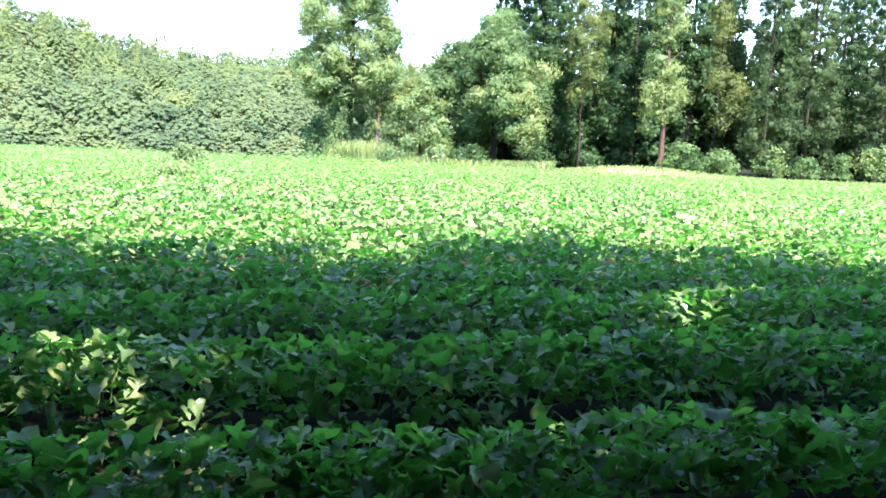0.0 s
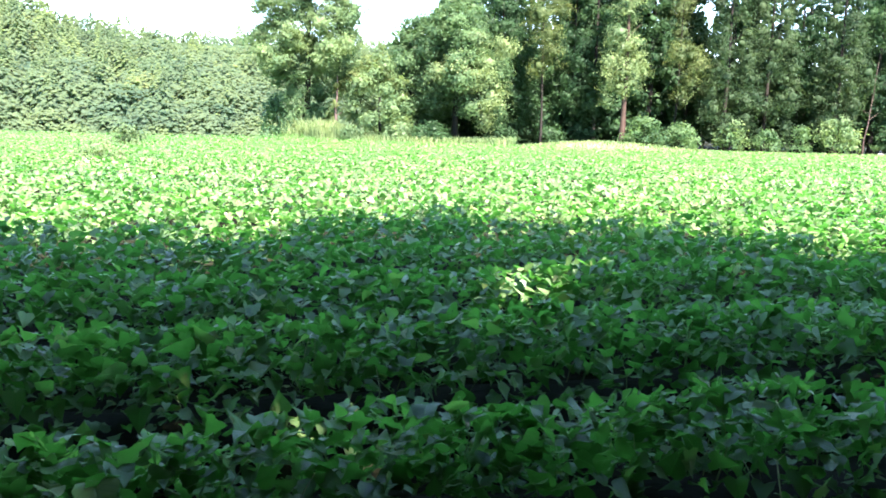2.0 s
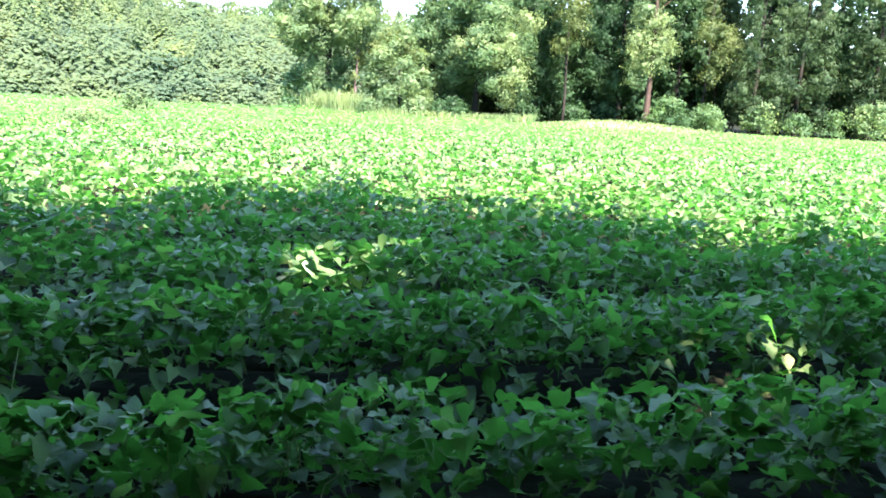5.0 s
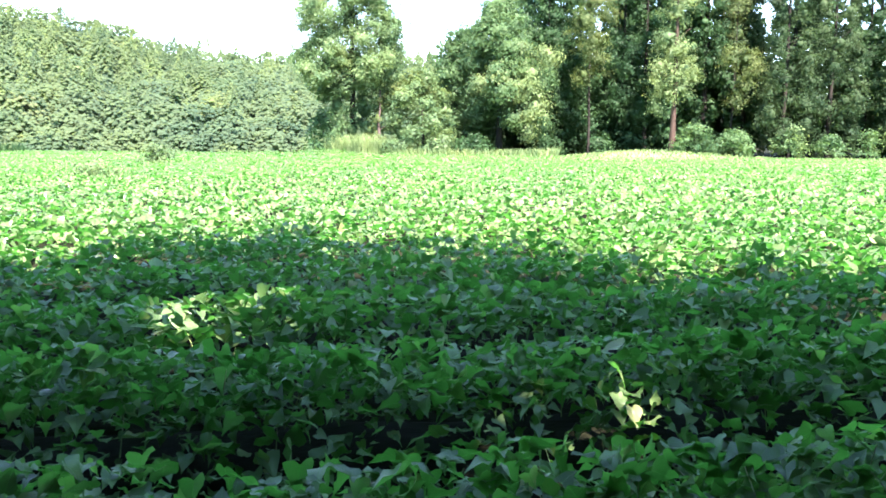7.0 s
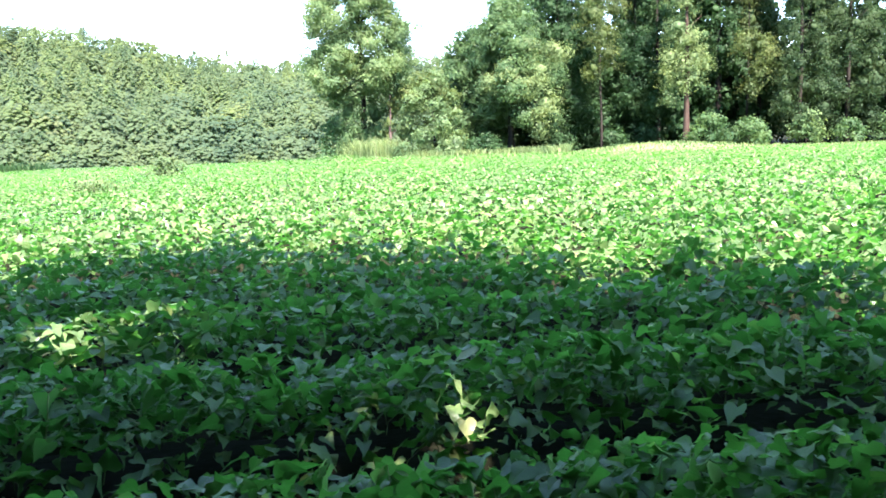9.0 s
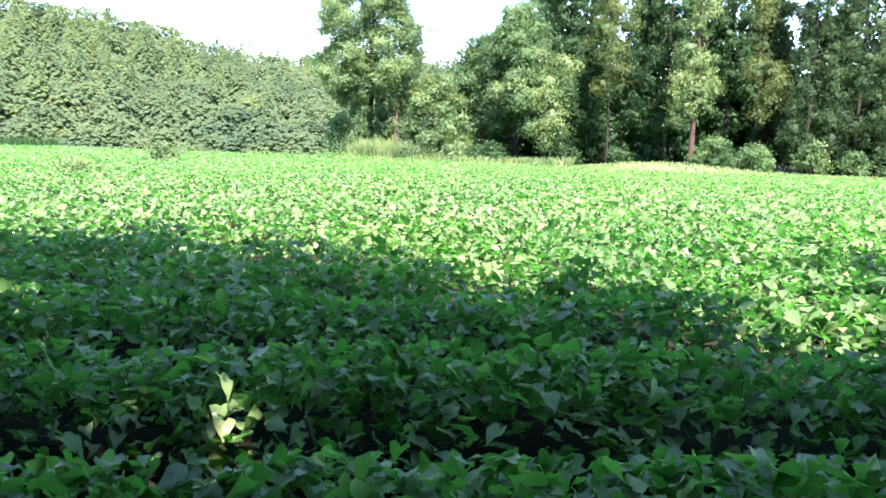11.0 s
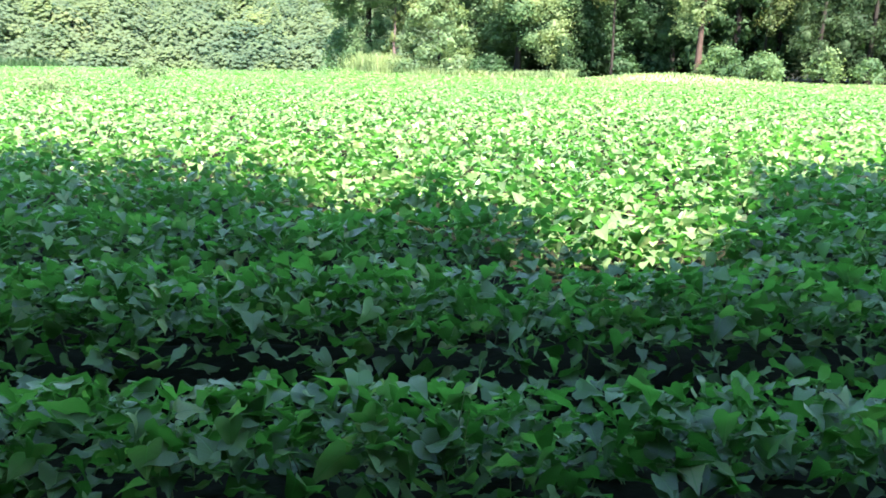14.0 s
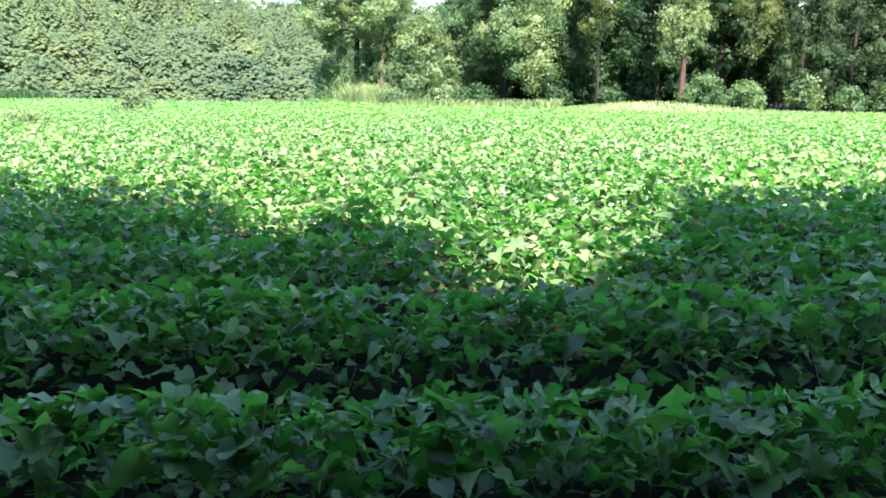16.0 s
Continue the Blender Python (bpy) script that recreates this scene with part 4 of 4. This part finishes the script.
    tagged(part("far_woods", me), "mixed woods of cedar and broadleaf on a low hill, paled for haze", "woods", kind="stuff")


far_woods()

# ---- trees at the camera's back, whose shade lies on the near rows ----
def along_sun(x, y, back):
    """The place of a bough, back metres towards the sun, whose shade falls at (x, y) on the crop."""
    k = back / math.cos(radians(SUN_EL))
    return x + sun_dir.x * k, y + sun_dir.y * k, 0.48 + sun_dir.z * k


# where the sun gets through: place on the crop, radius, and how many leaves still hang in the way
GAPS = [(2.6, 5.5, 0.25, 0.04), (2.95, 5.55, 0.27, 0.03), (3.3, 5.55, 0.27, 0.03), (4.75, 4.65, 0.16, 0.06), (5.05, 4.65, 0.22, 0.03), (5.3, 4.55, 0.2, 0.04), (4.85, 4.4, 0.19, 0.04), (5.2, 4.3, 0.19, 0.04),
        (-0.95, 3.95, 0.22, 0.06), (-0.4, 3.85, 0.22, 0.06), (0.25, 3.4, 0.2, 0.06), (-0.6, 3.3, 0.17, 0.06), (-0.1, 2.95, 0.18, 0.06), (0.5, 2.95, 0.16, 0.07), (1.55, 3.55, 0.21, 0.06), (2.1, 3.4, 0.21, 0.06)]


def open_to_sun(P, wider=0.0):
    ok = np.ones(len(P), bool)
    chance = np.random.default_rng(3).random(len(P))
    s = np.array(sun_dir)
    for x, y, r, leak in GAPS:
        w = P - np.array([x, y, 0.48])
        d = np.linalg.norm(w - (w @ s)[:, None] * s, axis=1)
        ok &= (d > r + 0.16 + wider) | ((chance < leak) & (wider == 0))
    return ok


def clear_of_path(P):
    return (P[:, 1] < 0.5) & (P[:, 2] > 2.6) | (P[:, 1] < -2.5) | (P[:, 2] > 3.4 + 0.35 * np.maximum(P[:, 1] - 0.5, 0))


# each tree: where the tops of its boughs throw their shade, and how wide they are
SHADE = [
    [(-20.0, 7.8, 2.4), (-16.0, 7.4, 2.4), (-12.5, 7.8, 2.2)],
    [(-10.0, 7.6, 1.5), (-8.0, 7.4, 1.3), (-6.0, 7.2, 1.2), (-4.5, 7.5, 1.2)],
    [(-3.1, 7.2, 0.7), (-1.7, 6.9, 0.7), (-0.8, 7.5, 0.5)],
    [(0.3, 6.6, 0.6), (0.95, 8.2, 0.55), (1.55, 8.4, 0.5)],
    [(2.0, 9.1, 0.3), (2.6, 8.1, 0.5), (3.1, 8.3, 0.35)],
    [(3.75, 8.35, 0.45), (4.5, 8.3, 0.4), (5.2, 7.35, 0.45)],
    [(5.8, 7.15, 0.4), (6.3, 7.5, 0.35), (6.8, 7.0, 0.35), (7.1, 6.4, 0.3)],
    [(9.2, 9.7, 0.6), (9.05, 8.2, 0.4), (9.9, 10.0, 0.8), (8.65, 7.1, 0.3), (8.35, 6.5, 0.35), (8.0, 6.0, 0.35), (7.6, 5.5, 0.4)],
    [(11.2, 10.3, 1.0), (12.6, 10.0, 1.1), (14.2, 10.6, 1.2)],
    [(16.5, 10.4, 1.6), (19.0, 10.0, 1.8), (22.0, 10.6, 2.2)],
]
for i, tops in enumerate(SHADE):
    mx = sum(a for a, b, c in tops) / len(tops)
    tx, ty, _ = along_sun(mx, 4.6, 9.0)
    t = thing("shade_tree", tx, ty, 0, "leafy roadside tree that shades the near rows", "tree", "roadside trees")
    lobes = []
    for (x, y, w) in tops:
        back = (y + 2.8) / -math.cos(radians(SUN_AZ))
        yy = y
        while yy > -2.2:
            bx, by, bz = along_sun(x, yy, back)
            rz = max(0.5, w * 0.9)
            spread = w * (1 + 0.35 * (y - yy) / 3)
            lobes.append((bx - tx, by - ty, bz - rz - 0.1, spread, 0.8, rz))
            drop = 1.05
            yy -= drop
            back -= drop / -math.cos(radians(SUN_AZ)) * 0.98
    # unseen boughs added over the path to keep sky light off the near rows
    for j in range(5):
        for x0 in np.arange(tops[0][0] - 0.3, tops[-1][0] + 0.9, 0.95):
            by = -2.6 + 1.42 * j
            ysh = (5.0 if 6.6 < x0 < 9.2 else 5.9) - 0.2 * ((j + i) % 3)
            bx, b2, bz = along_sun(x0 + 0.3 * (j % 2), ysh, (ysh - by) / -math.cos(radians(SUN_AZ)))
            lobes.append((bx - tx, b2 - ty, bz - 0.35, 0.85, 0.85, 0.35))
    for by in (0.2, 1.6):
        for x0 in np.arange(tops[0][0] - 0.2, tops[-1][0] + 0.9, 0.95) if i in (6, 7) else ():
            bx, b2, bz = along_sun(x0, 3.9, (3.9 - by) / -math.cos(radians(SUN_AZ)))
            lobes.append((bx - tx, b2 - ty, bz - 0.3, 0.85, 0.85, 0.35))
    for by in (-1.2, 0.2, 1.4):
        for x0 in np.arange(tops[0][0] - 0.2, tops[-1][0] + 0.9, 0.9) if i in (7, 8) else ():
            bx, b2, bz = along_sun(x0 + 0.4, 4.4, (4.4 - by) / -math.cos(radians(SUN_AZ)))
            lobes.append((bx - tx, b2 - ty, bz + 0.3, 0.9, 0.9, 0.35))
    for by in (-0.4, 1.1, 2.6):
        for x0 in np.arange(max(9.5, tops[0][0] - 0.4), tops[-1][0] + 0.9, 0.9) if i in (7, 8, 9) else ():
            for ysh in (6.0, 7.6):
                bx, b2, bz = along_sun(x0, ysh, (ysh - by) / -math.cos(radians(SUN_AZ)))
                lobes.append((bx - tx, b2 - ty, bz, 0.9, 0.9, 0.4))
    for by in (-1.8, -0.6):
        for x0 in np.arange(tops[0][0] - 0.2, tops[-1][0] + 0.9, 0.8) if i < 8 else ():
            for ysh in (2.7, 3.5, 4.3):
                bx, b2, bz = along_sun(x0 + 0.2 * by, ysh, (ysh - by) / -math.cos(radians(SUN_AZ)))
                lobes.append((bx - tx, b2 - ty, bz, 0.75, 0.7, 0.35))
    # low skirt of unseen boughs, added to darken the first row from above
    for by in (1.0, 2.0, 3.0):
        for x0 in np.arange(tops[0][0] - 0.2, tops[-1][0] + 0.9, 0.9) if i > 1 else ():
            bx, b2, bz = along_sun(x0 + 0.2 * by, by + 2.5, 2.5 / -math.cos(radians(SUN_AZ)))
            lobes.append((bx - tx, b2 - ty, bz + 0.2, 0.8, 0.8, 0.3))
    org = np.array([tx, ty, 0])
    solid = [b for b in lobes if open_to_sun(np.array([b[:3]]) + org, max(b[3], b[5]))[0]]
    v, tr = sprays(lobes, 0.38, 12.5, 200 + i, spread=0.14, hollow=0.3, core=0, clumped=False, keep=lambda P: open_to_sun(P + org) & clear_of_path(P + org))
    v, tr = joined([(v, tr), cores(solid, 0.97, np.random.default_rng(i))])
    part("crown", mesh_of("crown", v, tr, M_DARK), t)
    trunk_parts(t, 14.0, 0.24, 9, M_BARK, 300 + i, (0, 0.4), 1.6)

# unseen undergrowth added under the roadside trees to block light from behind
hedge = thing("undergrowth", -24.0, -7.0, 0, "tall dense unseen undergrowth added to block light from behind", "shrub", "roadside undergrowth")
trunk_parts(hedge, 4.2, 0.06, 6, M_BARK, 410, (0, 0), 1.6, 0.1)
hv, ht = sprays(round_lobes(26, 0, 0, 0.3, 5.2, 2.0, 0.95, 411, 0.7), 0.36, 9, 412, core=0.85)
part("leaves", mesh_of("leaves", hv, ht, M_DARK), hedge)
for i in range(1, 18):
    copy_thing(hedge, pose(-24.0 + 3.3 * i, -7.0 + 0.7 * math.sin(i * 2.3), 0, 0, 0, 67 * i))

# unseen trees added beyond the roadside ones to block low sky light
for i in range(15):
    back = copy_thing(proto[2], pose(-26.0 + 4.2 * i, -13.0 + 1.2 * math.sin(i * 1.9), 0, 0, 0, 53 * i) @ Matrix.Scale(1.15 + 0.08 * math.sin(i * 2.7), 4))
    tagged(back, "unseen dark broadleaf tree added to block low sky light", group="wood beyond the road")
